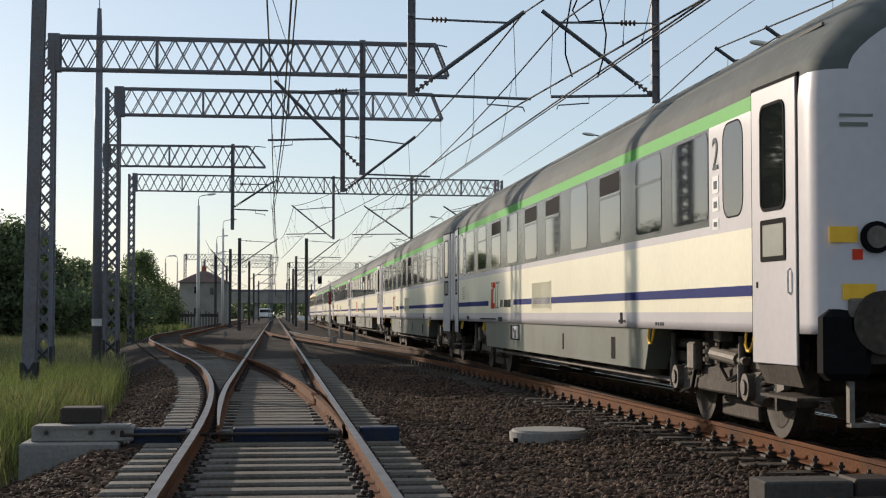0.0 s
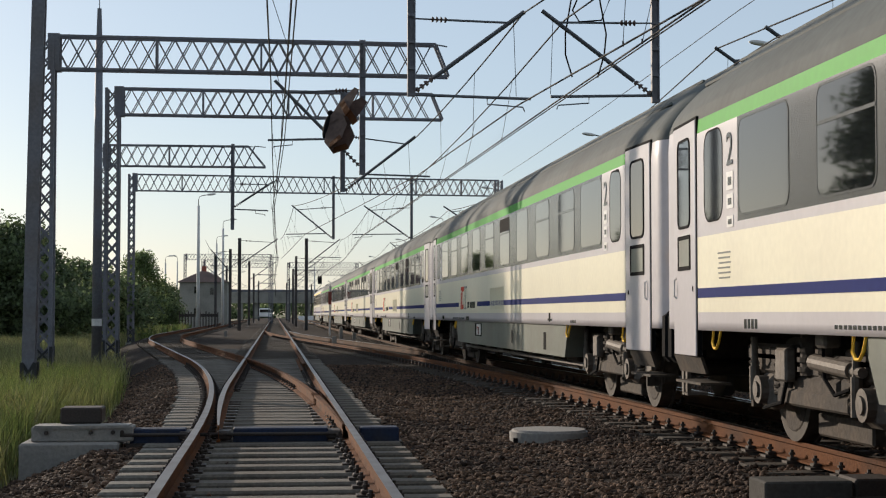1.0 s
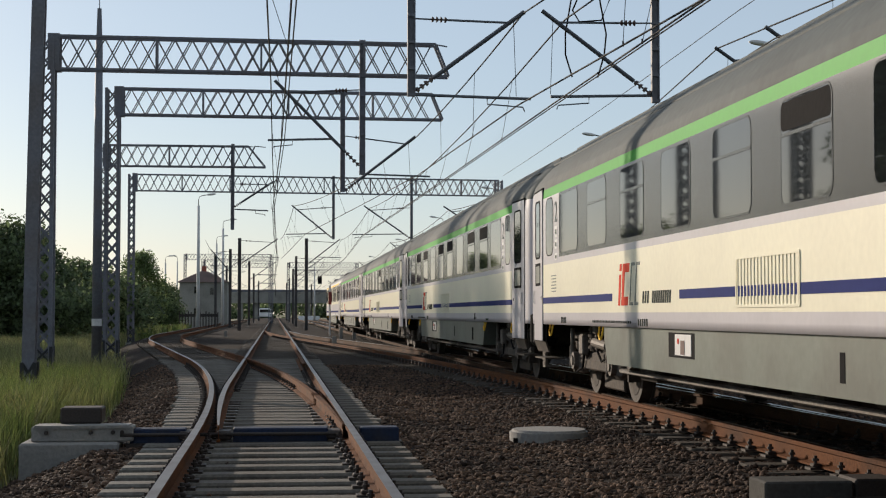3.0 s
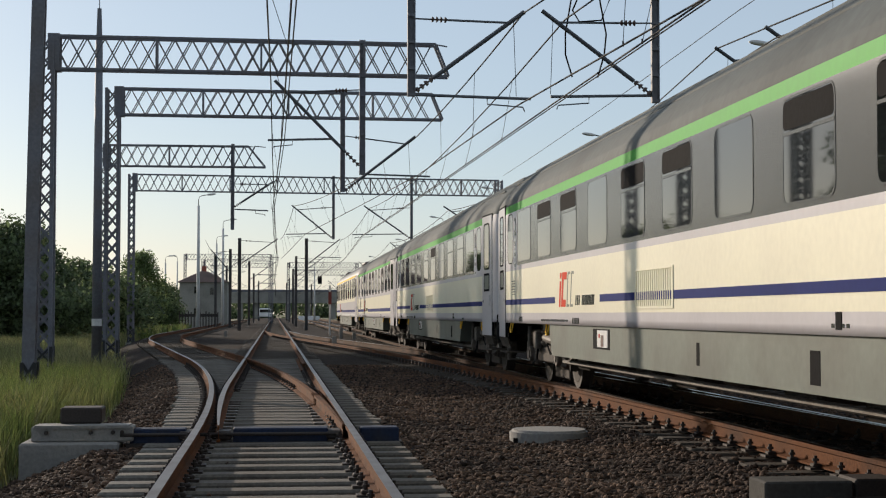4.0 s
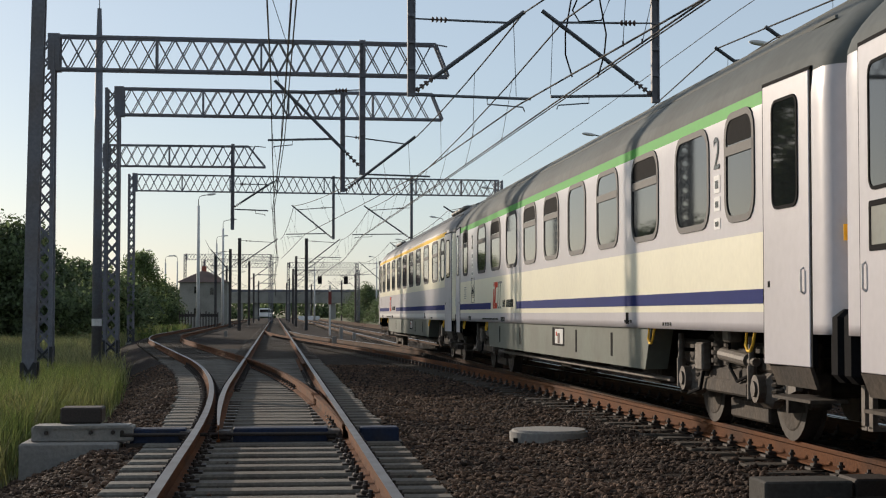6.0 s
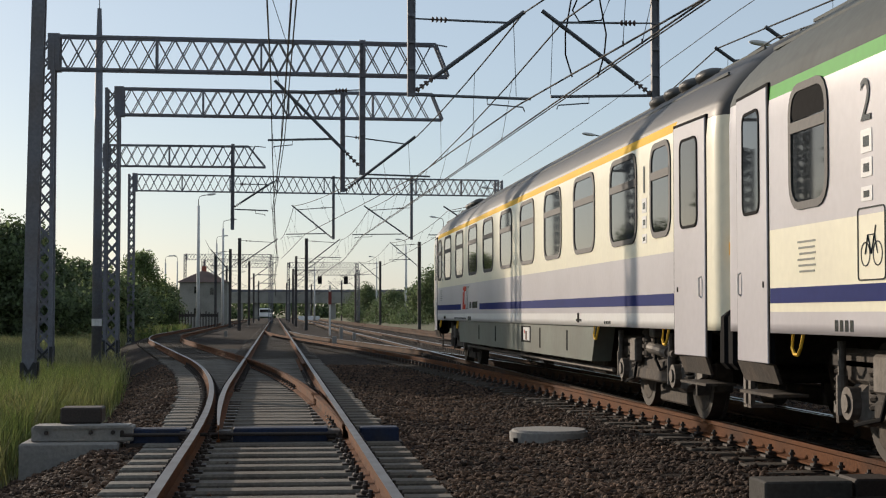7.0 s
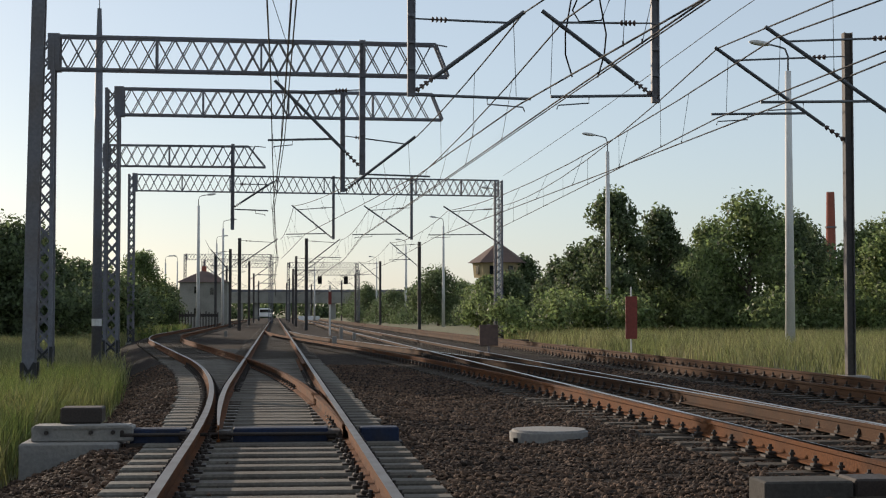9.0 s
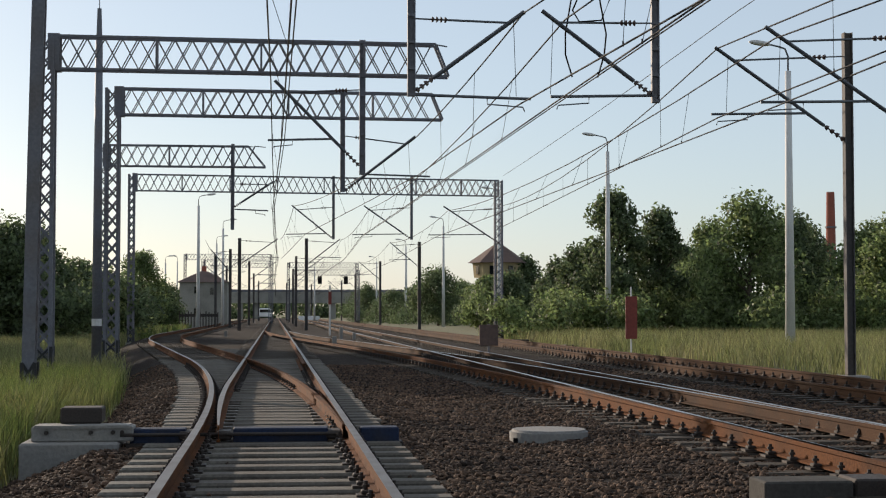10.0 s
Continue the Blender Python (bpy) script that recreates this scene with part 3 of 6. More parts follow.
def build_gantries():
    y = 29.5
    g = thing("catenary_gantry", "grey steel cantilever gantry close overhead, beam out of view", "gantry", "gantries over the tracks")
    bm = bmesh.new()
    x, f, h = -4.46, 0.115, 0.15
    prism(bm, [(x - f, y - h), (x + f, y - h), (x + f, y - h + 0.03), (x - f, y - h + 0.03)], -0.6, 8.1, 0.15)
    for s in (-1, 1):
        c = x + s * (f - 0.03)
        prism(bm, [(c - 0.03, y + h - 0.05), (c + 0.03, y + h - 0.05), (c + 0.03, y + h), (c - 0.03, y + h)], -0.6, 8.1, 0.15)
        for i in range(20):
            z = -0.5 + i * 0.43
            lean = 0.15 * (z + 0.6) / 8.7
            flat_bar(bm, (c + lean, y - h + 0.02, z), (c + lean, y + h - 0.02, z + 0.43), 0.04, 0.012)
            flat_bar(bm, (c + lean + 0.012, y + h - 0.02, z), (c + lean + 0.012, y - h + 0.02, z + 0.43), 0.04, 0.012)
    part("mast", bm, M["steel"], g)
    mast_foot(g, -4.44, y, 0.20, 0.28, 0.24)
    bm = bmesh.new()
    lattice_beam(bm, (-4.3, y, 7.32), (8.1, y, 7.32), 0.8, 0.5, 0.44, taper=0.3)
    part("lattice_beam", bm, M["steel"], g)
    drop_post(g, 2.53, y, 5.21, 7.9)
    drop_post(g, 7.21, y, 5.15, 7.9)
    bracket(g, y, (2.53, 5.31), (4.68, 6.85), 6.68, 5.24, 4.80)
    bracket(g, y, (7.21, 5.31), (5.02, 6.88), 6.68, 5.29, 5.18)
    # hanging jumper cables beside the near brackets
    for p in ([(5.14, 7.2), (5.01, 6.45), (5.01, 6.05), (5.14, 5.62)], [(5.66, 7.2), (5.80, 6.45), (5.76, 6.05), (5.63, 5.62)], [(5.28, 7.2), (5.15, 6.9), (5.28, 6.68), (5.71, 6.72), (5.9, 7.2)]):
        bm = bmesh.new()
        chain(bm, [(x + 0.46, 29.5, z) for x, z in p], 0.016, 6)
        part("jumper_cable", bm, M["black"], g, "black hanging jumper cable")
    g = gantry(40.0, -5.68, 4.40, 7.21, 0.82, "grey lattice steel cantilever gantry over the middle track", taper=0.33, tilt=0.3)
    drop_post(g, 2.19, 40.1, 4.65, 8.1)
    bracket(g, 40.1, (2.19, 4.88), (-0.03, 7.03), 6.82, 5.56, -0.2)
    g = gantry(49.0, -4.95, 5.2, 7.21, 0.80, "grey lattice steel cantilever gantry, second in the row", taper=0.33, tilt=0.3)
    drop_post(g, 2.07, 49.1, 4.9, 8.1)
    bracket(g, 49.1, (2.07, 4.95), (4.34, 6.66), 6.65, 5.46, 4.8)
    g = gantry(66.0, -7.10, -0.42, 7.2, 0.86, "short grey lattice gantry over the siding", taper=0.7)
    drop_post(g, -1.77, 66.0, 4.6, 8.1)
    bracket(g, 66.0, (-1.77, 5.55), (-0.05, 6.64), 6.5, 5.45, -0.3)
    g = gantry(88.0, -7.85, 12.75, 7.88, 0.90, "grey lattice portal gantry spanning all the tracks", right_mast=True, mast_w=0.28, tilt=2.0)
    for x, f, t, a in ((3.24, 5.38, 0.9, 0.6), (7.64, 5.38, 4.95, 4.3), (12.75, 5.1, 9.46, 8.6)):
        if x < 12:
            drop_post(g, x, 88.9, 5.3, 8.8)
        bracket(g, 88.9, (x, f), (t, 7.2), 7.1, 5.62, a)
    gantry(230.0, 2.7, 12.0, 6.7, 0.8, "distant lattice portal gantry across the yard", right_mast=True, mast_w=0.3)
    gantry(245.0, 2.0, 12.6, 8.2, 0.8, "distant lattice portal gantry across the yard", right_mast=True, mast_w=0.3)
    gantry(205.0, -9.2, -0.6, 7.1, 0.8, "distant lattice portal gantry over the sidings", right_mast=True, mast_w=0.3)
    gantry(225.0, -12.6, -0.5, 8.7, 0.8, "distant lattice portal gantry over the sidings", right_mast=True, mast_w=0.3)


def line_mast(x, y, top, side, tip_x, dz=0.0, paint="mast", wide=0.24, label="steel H-section catenary mast with a bracket arm"):
    g = thing("catenary_mast", label, "mast", "catenary masts")
    bm = bmesh.new()
    h_column(bm, x, y, -0.45, top, wide, wide + 0.02, 0.022)
    part("post", bm, M[paint], g)
    bm = bmesh.new()
    box(bm, x - 0.35, y - 0.35, -1.0, x + 0.35, y + 0.35, -0.25, bevel=0.04)
    part("footing", bm, M["concrete"], g)
    bracket(g, y, (x, 5.1 + dz), (tip_x, 7.15 + dz), 7.0 + dz, 5.7 + dz, tip_x + side * 0.1)
    return g


def lamp_post(x, y, top, arm, label="pale concrete lamp post with one street lamp"):
    g = thing("lamp_post", label, "lamp post", "yard lamp posts")
    bm = bmesh.new()
    bar(bm, (x, y, -0.6), (x, y, top - 0.9), 0.19, 12, 0.11)
    part("pole", bm, M["polepaint"], g, smooth=True)
    bm = bmesh.new()
    chain(bm, [(x, y, top - 0.95), (x, y, top - 0.35), (x + arm * 0.12, y, top - 0.08), (x + arm * 0.4, y, top), (x + arm, y, top + 0.1)], 0.035, 8)
    part("arm", bm, M["tube"], g)
    bm = bmesh.new()
    bmesh.ops.create_uvsphere(bm, u_segments=10, v_segments=6, radius=0.5, matrix=Matrix.Translation((x + arm * 1.25, y, top + 0.12)) @ Matrix.Rotation(-0.12 * (1 if arm > 0 else -1), 4, "Y") @ Matrix.Diagonal((abs(arm) * 0.9 + 0.1, 0.3, 0.2, 1)))
    part("lamp_head", bm, M["polepaint"], g, smooth=True)
    return g


def sagging(a, b, u, sag):
    """The point at u between two supports (y, x, z) of a hanging wire."""
    span = abs(b[0] - a[0])
    return Vector((a[1] + (b[1] - a[1]) * u, a[0] + (b[0] - a[0]) * u, a[2] + (b[2] - a[2]) * u - sag * 4 * u * (1 - u) * min(1, (span / 50) ** 2)))


def wire_run(name, supports, sag, radius, parent):
    """One wire hung from support to support, each (y, x, z)."""
    pts = [sagging(a, b, i / 8, sag) for a, b in zip(supports, supports[1:]) for i in range(8)]
    last = supports[-1]
    bm = bmesh.new()
    chain(bm, pts + [(last[1], last[0], last[2])], radius, 5)
    return part(name, bm, M["wire"], parent)


def overhead_line(mess, cont, label, twin=False, sag=0.6):
    """A messenger wire and one or two contact wires with droppers between them."""
    g = thing("overhead_line", label, "overhead wire", "overhead wires")
    wire_run("messenger_wire", mess, sag, 0.017, g)
    wire_run("contact_wire", cont, 0.02, 0.016, g)
    if twin:
        wire_run("contact_wire", [(y, x + 0.07, z) for y, x, z in cont], 0.02, 0.012, g)
    far = bmesh.new()
    for m0, m1 in zip(mess, mess[1:]):
        n = max(2, int((m1[0] - m0[0]) / 6.5))
        for i in range(1, n):
            top = sagging(m0, m1, i / n, sag)
            c0, c1 = next((p, q) for p, q in zip(cont, cont[1:]) if top.y <= q[0] + 0.01)
            low = sagging(c0, c1, (top.y - c0[0]) / (c1[0] - c0[0]), 0.02)
            bm = bmesh.new() if top.y < 90 else far
            bar(bm, top, low, 0.0055, 4)
            bar(bm, low - Vector((0, 0, 0.02)), low + Vector((0, 0, 0.06)), 0.014, 5)
            if bm is not far:
                part("dropper", bm, M["wire"], g)
    tagged(part("far_droppers", far, M["wire"], g), kind="stuff")
    return g


build_gantries()
line_mast(12.8, 34.3, 7.45, -1, 9.75, -0.08, "mast", 0.17)
line_mast(12.75, 30.2, 7.3, -1, 9.6, -0.36, "mast", 0.17)
for x, y, top, tip, lab in ((12.1, 133, 7.2, 9.6, None), (12.1, 183, 7.2, 9.6, None), (12.1, 240, 7.2, 9.6, None),
                            (-2.85, 128, 7.2, 0.2, None), (2.5, 128, 7.2, 5.2, None), (2.2, 168, 7.2, 5.2, None), (-4.2, 150, 7.2, -6.0, None), (2.4, 215, 7.2, 5.2, None), (-3.0, 185, 7.2, 0.1, None), (12.1, 290, 7.2, 9.6, None), (-3.2, 240, 7.2, 0.1, None), (2.4, 270, 7.2, 5.2, None)):
    line_mast(x, y, top, 1 if tip > x else -1, tip)
for x, y, top, arm in ((18.65, 56, 10.9, -0.85), (19.7, 92.6, 11.7, -0.9), (18.9, 133, 11.7, -0.9), (18.5, 174, 11.7, -0.9), (18.7, 227, 11.7, -0.9), (18.9, 296, 11.7, -0.9)):
    lamp_post(x, y, top, arm)
for x, y, top, arm in ((-6.85, 143, 11.7, 0.9), (-5.9, 181, 11.7, 0.9), (-8.0, 219, 11.7, 0.9), (-18.0, 296, 11.7, -0.9), (-22.3, 270, 11.7, 0.9)):
    lamp_post(x, y, top, arm)
for x, y, top, arm in ((-9.5, 250, 10.5, 0.9), (-13.0, 330, 11, 0.9), (7.4, 300, 11, -0.9), (21.5, 260, 11, -0.9), (-16, 235, 9.5, 0.9)):
    lamp_post(x, y, top, arm)
for x, y, tip in ((-6.3, 170, -3.2), (-6.2, 205, -8.8), (-3.1, 300, 0.1), (-9.8, 300, -6.6), (7.5, 330, 9.6), (2.3, 320, 5.2)):
    line_mast(x, y, 7.3, 1 if tip > x else -1, tip)
overhead_line([(-30, -0.33, 7.0), (40.1, -0.13, 7.02), (66, -0.1, 6.75), (88.9, -0.05, 7.1), (128, 0.1, 7.1), (200, 0, 7.0), (300, 0, 7.0), (440, 0, 7.0)],
              [(-30, 0.38, 5.53), (40.1, 0.15, 5.53), (66, -0.12, 5.48), (88.9, -0.10, 5.55), (128, 0.2, 5.52), (200, -0.15, 5.5), (300, 0.15, 5.5), (440, 0, 5.5)],
              "contact and messenger wires over the middle track", twin=True)
overhead_line([(-25, 7.1, 6.9), (29.5, 5.47, 6.72), (88.9, 5.25, 7.05), (128, 5.3, 7.1), (168, 5.3, 7.1), (260, 5.4, 7.0), (440, 5.4, 7.0)],
              [(-25, 6.14, 5.15), (29.5, 5.24, 5.11), (88.9, 4.83, 5.49), (128, 5.5, 5.5), (168, 5.2, 5.5), (260, 5.5, 5.5), (440, 5.4, 5.5)],
              "contact and messenger wires over the train's track", twin=True)
overhead_line([(-25, 8.6, 6.9), (29.5, 4.66, 6.82), (49.1, 4.34, 6.61), (88.9, 1.02, 7.15), (128, 0.4, 7.1)],
              [(-25, 8.6, 5.1), (29.5, 4.56, 5.07), (49.1, 4.42, 5.45), (88.9, 1.66, 5.58), (128, 0.5, 5.55)],
              "crossover wires swinging from one track to the next")
overhead_line([(-20, 12.6, 6.7), (30.2, 9.80, 6.56), (88.9, 9.72, 6.95), (133, 9.6, 7.1), (183, 9.6, 7.1), (240, 9.6, 7.0), (440, 9.5, 7.0)],
              [(-20, 9.75, 5.16), (30.2, 9.68, 5.16), (88.9, 8.98, 5.44), (133, 9.7, 5.5), (183, 9.4, 5.5), (240, 9.6, 5.5), (440, 9.5, 5.5)],
              "contact and messenger wires over the outer track")
overhead_line([(-20, 11.4, 7.1), (34.3, 9.81, 7.05), (88.9, 12.80, 7.24)], [(-20, 11.4, 5.5), (34.3, 9.82, 5.5), (88.9, 12.80, 6.05)],
              "second pair of wires ending at the portal gantry")
overhead_line([(128, -5.55, 7.0), (170, -5.75, 7.0), (240, -5.75, 7.0), (330, -5.75, 7.0)],
              [(128, -5.7, 5.5), (170, -5.6, 5.5), (240, -5.9, 5.5), (330, -5.75, 5.5)], "contact and messenger wires over the siding")
feeder = thing("feeder_wire", "single thin feeder wire running to the portal gantry", "overhead wire", "overhead wires")
wire_run("wire", [(-20, 10.45, 8.5), (39.4, 11.8, 8.9), (88.9, 12.85, 8.95)], 0.1, 0.012, feeder)


# ---- the train ----
SIDE = 1.412      # half the width of a coach


PAINT_2 = [(1.14, "lilac"), (1.85, "cream"), (1.93, "lilac"), (2.84, "band"), (2.97, "green"), (9, "roof")]
PAINT_2B = [(1.14, "lilac"), (1.80, "cream"), (2.86, "lilac"), (2.97, "green"), (9, "roof")]
PAINT_1 = [(1.13, "white"), (1.75, "lilac"), (2.96, "cream"), (3.06, "yellow"), (9, "roof")]
NAMES = ["lilac", "cream", "white", "band", "green", "yellow", "roof", "skirt", "blue", "black", "darkroof"]
SLOTS = {n: i for i, n in enumerate(NAMES)}


ROOF_Z = (2.80, 3.00, 3.10, 3.19, 3.285, 3.38, 3.47, 3.565, 3.655, 3.75, 3.83, 3.90, 3.945, 3.965)
ROOF_X = (1.412, 1.398, 1.365, 1.310, 1.235, 1.145, 1.040, 0.92, 0.78, 0.62, 0.45, 0.28, 0.13, 0.0)


def wall_x(z):
    """The half-width of the body at height z."""
    return float(np.interp(z, ROOF_Z, ROOF_X))


def end_inset(e):
    """How far the side has drawn in at e metres from the end: a slight taper past the door, then a rounded corner."""
    taper = 0.045 * min(1.0, max(0.0, (1.52 - e) / 1.0))
    k = max(0.0, 1 - (e - 0.06) / 0.24)
    return taper + 0.24 * (1 - math.sqrt(max(0.0, 1 - k * k)))


def coach_body(length, paint, parent, end_paint, band_from, band_to, roof="roof"):
    zs = sorted(set([0.97, 1.05] + [p[0] for p in paint if p[0] < 4] + [2.7, 3.05, 3.08, 3.12, 3.25, 3.44, 3.62, 3.78, 3.92] + list(ROOF_Z)))
    ends = (0.06, 0.068, 0.085, 0.115, 0.16, 0.22, 0.30, 0.40, 0.52, 1.52)
    ys = sorted(set(ends) | {band_from, band_to} | {length - e for e in ends})
    v, f, mi = [], [], []
    ring = [(-wall_x(z), z) for z in zs] + [(wall_x(z), z) for z in zs[::-1][1:]]
    n = len(ring)
    for y in ys:
        e = min(y, length - y)
        inset = end_inset(e)
        droop = 0.30 * max(0.0, 1 - (e - 0.06) / 0.5) ** 2
        for x, z in ring:
            zz = z - droop * max(0.0, z - 3.0) / 1.0
            v.append((math.copysign(max(0.0, abs(x) - inset * min(1.0, abs(x) / 0.6)), x), y, zz))
    for j in range(len(ys) - 1):
        ym = (ys[j] + ys[j + 1]) / 2
        for i in range(n - 1):
            z = (ring[i][1] + ring[i + 1][1]) / 2
            name = next(nm for lim, nm in paint if z < lim)
            if z < 3.2 and (ym < 1.52 or ym > length - 1.52) and name in ("green", "yellow", "cream", "lilac", "band", "white"):
                name = end_paint if z < 2.97 else roof
            if name == "roof":
                name = roof
            if name == "band" and (ym < band_from or ym > band_to):
                name = "lilac"
            f.append((j * n + i, (j + 1) * n + i, (j + 1) * n + i + 1, j * n + i + 1))
            mi.append(SLOTS[name])
    last = (len(ys) - 1) * n
    f.append(tuple(range(n)))
    f.append(tuple(range(last, last + n))[::-1])
    mi += [SLOTS[end_paint]] * 2
    for j in range(len(ys) - 1):
        f.append((j * n, j * n + n - 1, (j + 1) * n + n - 1, (j + 1) * n))
        mi.append(SLOTS["black"])
    me = bpy.data.meshes.new("body")
    me.from_pydata(v, [], f)
    for nm in NAMES:
        me.materials.append(M[nm])
    me.polygons.foreach_set("material_index", mi)
    me.polygons.foreach_set("use_smooth", [len(q) == 4 and m_ != SLOTS["black"] for q, m_ in zip(f, mi)])
    ob = new("body", me)
    ob.parent = parent
    return ob


def plate_outline(w, h, r, n=4):
    """A rounded rectangle about the origin."""
    pts = []
    for cx, cz, a0 in ((w / 2 - r, h / 2 - r, 0), (-w / 2 + r, h / 2 - r, 90), (-w / 2 + r, -h / 2 + r, 180), (w / 2 - r, -h / 2 + r, 270)):
        for i in range(n + 1):
            a = radians(a0 + 90 * i / n)
            pts.append((cx + r * math.cos(a), cz + r * math.sin(a)))
    return pts


def plate(bm, y, z, w, h, r, x_in, x_out, mi=0):
    """A rounded plate on a wall whose outside faces -x, between depths x_in and x_out (outer)."""
    o = plate_outline(w, h, r)
    a = [bm.verts.new((x_out, y + p, z + q)) for p, q in o]
    b = [bm.verts.new((x_in, y + p, z + q)) for p, q in o]
    fs = [bm.faces.new(a[::-1])]
    for i in range(len(o)):
        j = (i + 1) % len(o)
        fs.append(bm.faces.new((a[i], a[j], b[j], b[i])))
    for f in fs:
        f.material_index = mi
    bmesh.ops.recalc_face_normals(bm, faces=fs)


def ring_plate(bm, y, z, w, h, r, border, x_in, x_out, mi=0):
    """A rounded frame round an opening."""
    o, k = plate_outline(w, h, r), plate_outline(w - 2 * border, h - 2 * border, max(0.01, r - border))
    a = [bm.verts.new((x_out, y + p, z + q)) for p, q in o]
    b = [bm.verts.new((x_out, y + p, z + q)) for p, q in k]
    c = [bm.verts.new((x_in, y + p, z + q)) for p, q in o]
    d = [bm.verts.new((x_in, y + p, z + q)) for p, q in k]
    n = len(o)
    for i in range(n):
        j = (i + 1) % n
        for q in ((a[i], b[i], b[j], a[j]), (a[i], a[j], c[j], c[i]), (b[i], d[i], d[j], b[j])):
            bm.faces.new(q).material_index = mi


def side_window(parent, y, z0, z1, w, r, hopper, frame_mat, flip=None, x=-SIDE, border=0.035, open_top=False, proud=0.012):
    """A window in the coach side: frame, pane and, on some, a hopper light above."""
    h, z = z1 - z0, (z0 + z1) / 2
    bm = bmesh.new()
    ring_plate(bm, y, z, w, h, r, border, x + 0.01, x - proud)
    if hopper:
        box(bm, x - proud - 0.003, y - w / 2 + border * 0.6, z1 - h * 0.34 - border * 0.7, x + 0.004, y + w / 2 - border * 0.6, z1 - h * 0.34 + border * 0.7)
    win = part("window", bm, M[frame_mat], parent)
    bm = bmesh.new()
    plate(bm, y, z, w - border * 1.4, h - border * 1.4, max(0.02, r - border * 0.7), x + 0.012, x - 0.002)
    pane = part("pane", bm, M["glass"], win)
    if open_top:
        # a black plate over the pane paints the shade inside the open light
        bm = bmesh.new()
        plate(bm, y, z1 - h * 0.17, w - border * 2.4, h * 0.29 - border, 0.06, x + 0.01, x - 0.004)
        part("hopper_gap_shade", bm, M["black"], win, "black plate for the shaded opening of a hopper light")
    return win


def text_part(body, size, parent, mat_, m, name="lettering", extrude=0.002):
    cu = bpy.data.curves.new(name, "FONT")
    cu.body, cu.size, cu.extrude = body, size, extrude
    cu.align_x = "CENTER"
    ob = new("tmp_text", cu)
    dg = bpy.context.evaluated_depsgraph_get()
    me = bpy.data.meshes.new_from_object(ob.evaluated_get(dg))
    bpy.data.objects.remove(ob)
    me.materials.clear()
    me.materials.append(mat_)
    o = new(name, me)
    o.parent = parent
    o.matrix_basis = m
    return o


def on_side(y, z, x=-SIDE - 0.006, sy=1.0):
    """Stands lettering on the side that faces -x, read from there: its right is towards -y."""
    return Matrix(((0, 0, -1, x), (-1, 0, 0, y), (0, 1, 0, z), (0, 0, 0, 1)))


def side_door(parent, y0, y1, mirrored, oval):
    """A hinged end door with a tall window, a small lower one and a handle."""
    c, w = (y0 + y1) / 2, y1 - y0
    x = -SIDE
    bm = bmesh.new()
    box(bm, x - 0.012, y0, 0.72, x + 0.05, y1, 2.98, bevel=0.006)
    d = part("door", bm, M["lilac"], parent, "pale hinged coach door")
    bm = bmesh.new()
    for a, b in ((y0 - 0.03, y0), (y1, y1 + 0.03)):
        box(bm, x - 0.004, a, 0.72, x + 0.04, b, 3.0)
    box(bm, x - 0.004, y0 - 0.03, 2.98, x + 0.04, y1 + 0.03, 3.01)
    part("door_seal", bm, M["black"], d)
    bm = bmesh.new()
    ring_plate(bm, c, 2.40, 0.56, 0.88, 0.10, 0.025, x - 0.005, x - 0.022)
    part("window_frame", bm, M["black"], d)
    bm = bmesh.new()
    plate(bm, c, 2.40, 0.53, 0.85, 0.085, x - 0.005, x - 0.017)
    part("pane", bm, M["glass"], d)
    if not oval:
        bm = bmesh.new()
        ring_plate(bm, c, 1.72, 0.56, 0.34, 0.02, 0.04, x - 0.005, x - 0.02)
        part("display_frame", bm, M["black"], d)
        bm = bmesh.new()
        plate(bm, c, 1.72, 0.50, 0.28, 0.01, x - 0.005, x - 0.016)
        part("display", bm, M["skirt"], d)
    hinge = y1 if not mirrored else y0
    d.matrix_basis = Matrix.Translation((x, hinge, 0)) @ Matrix.Rotation(math.atan(0.045) * (1 if not mirrored else -1), 4, "Z") @ Matrix.Translation((-x, -hinge, 0))
    hy = y0 + 0.12 if not mirrored else y1 - 0.12
    bm = bmesh.new()
    chain(bm, [(x - 0.01, hy, 1.28), (x - 0.035, hy, 1.30), (x - 0.035, hy, 1.46), (x - 0.01, hy, 1.48)], 0.010, 6)
    part("handle", bm, M["polepaint"], d, "bright steel handle")
    bm = bmesh.new()
    box(bm, x - 0.016, (y1 if not mirrored else y0) - 0.02 + (-0.12 if not mirrored else 0.12), 1.34, x, (y1 if not mirrored else y0) + 0.02 + (-0.12 if not mirrored else 0.12), 1.39)
    part("lock", bm, M["black"], d)
    # slanting apron and tread below the door
    bm = bmesh.new()
    o = [(x + 0.03, y0, 0.715), (x + 0.03, y1, 0.715), (x + 0.09, y1 - 0.02, 0.55), (x + 0.09, y0 + 0.02, 0.55)]
    vs = [bm.verts.new(p) for p in o] + [bm.verts.new((p[0] + 0.03, p[1], p[2])) for p in o]
    for f in ((0, 1, 2, 3), (7, 6, 5, 4), (0, 4, 5, 1), (1, 5, 6, 2), (2, 6, 7, 3), (3, 7, 4, 0)):
        bm.faces.new([vs[i] for i in f])
    bmesh.ops.recalc_face_normals(bm, faces=bm.faces)
    part("step_apron", bm, M["grime"], parent, "grimy apron below the door")
    bm = bmesh.new()
    box(bm, x + 0.04, y0 + 0.03, 0.445, x + 0.34, y1 - 0.03, 0.47)
    part("step", bm, M["grime"], parent)


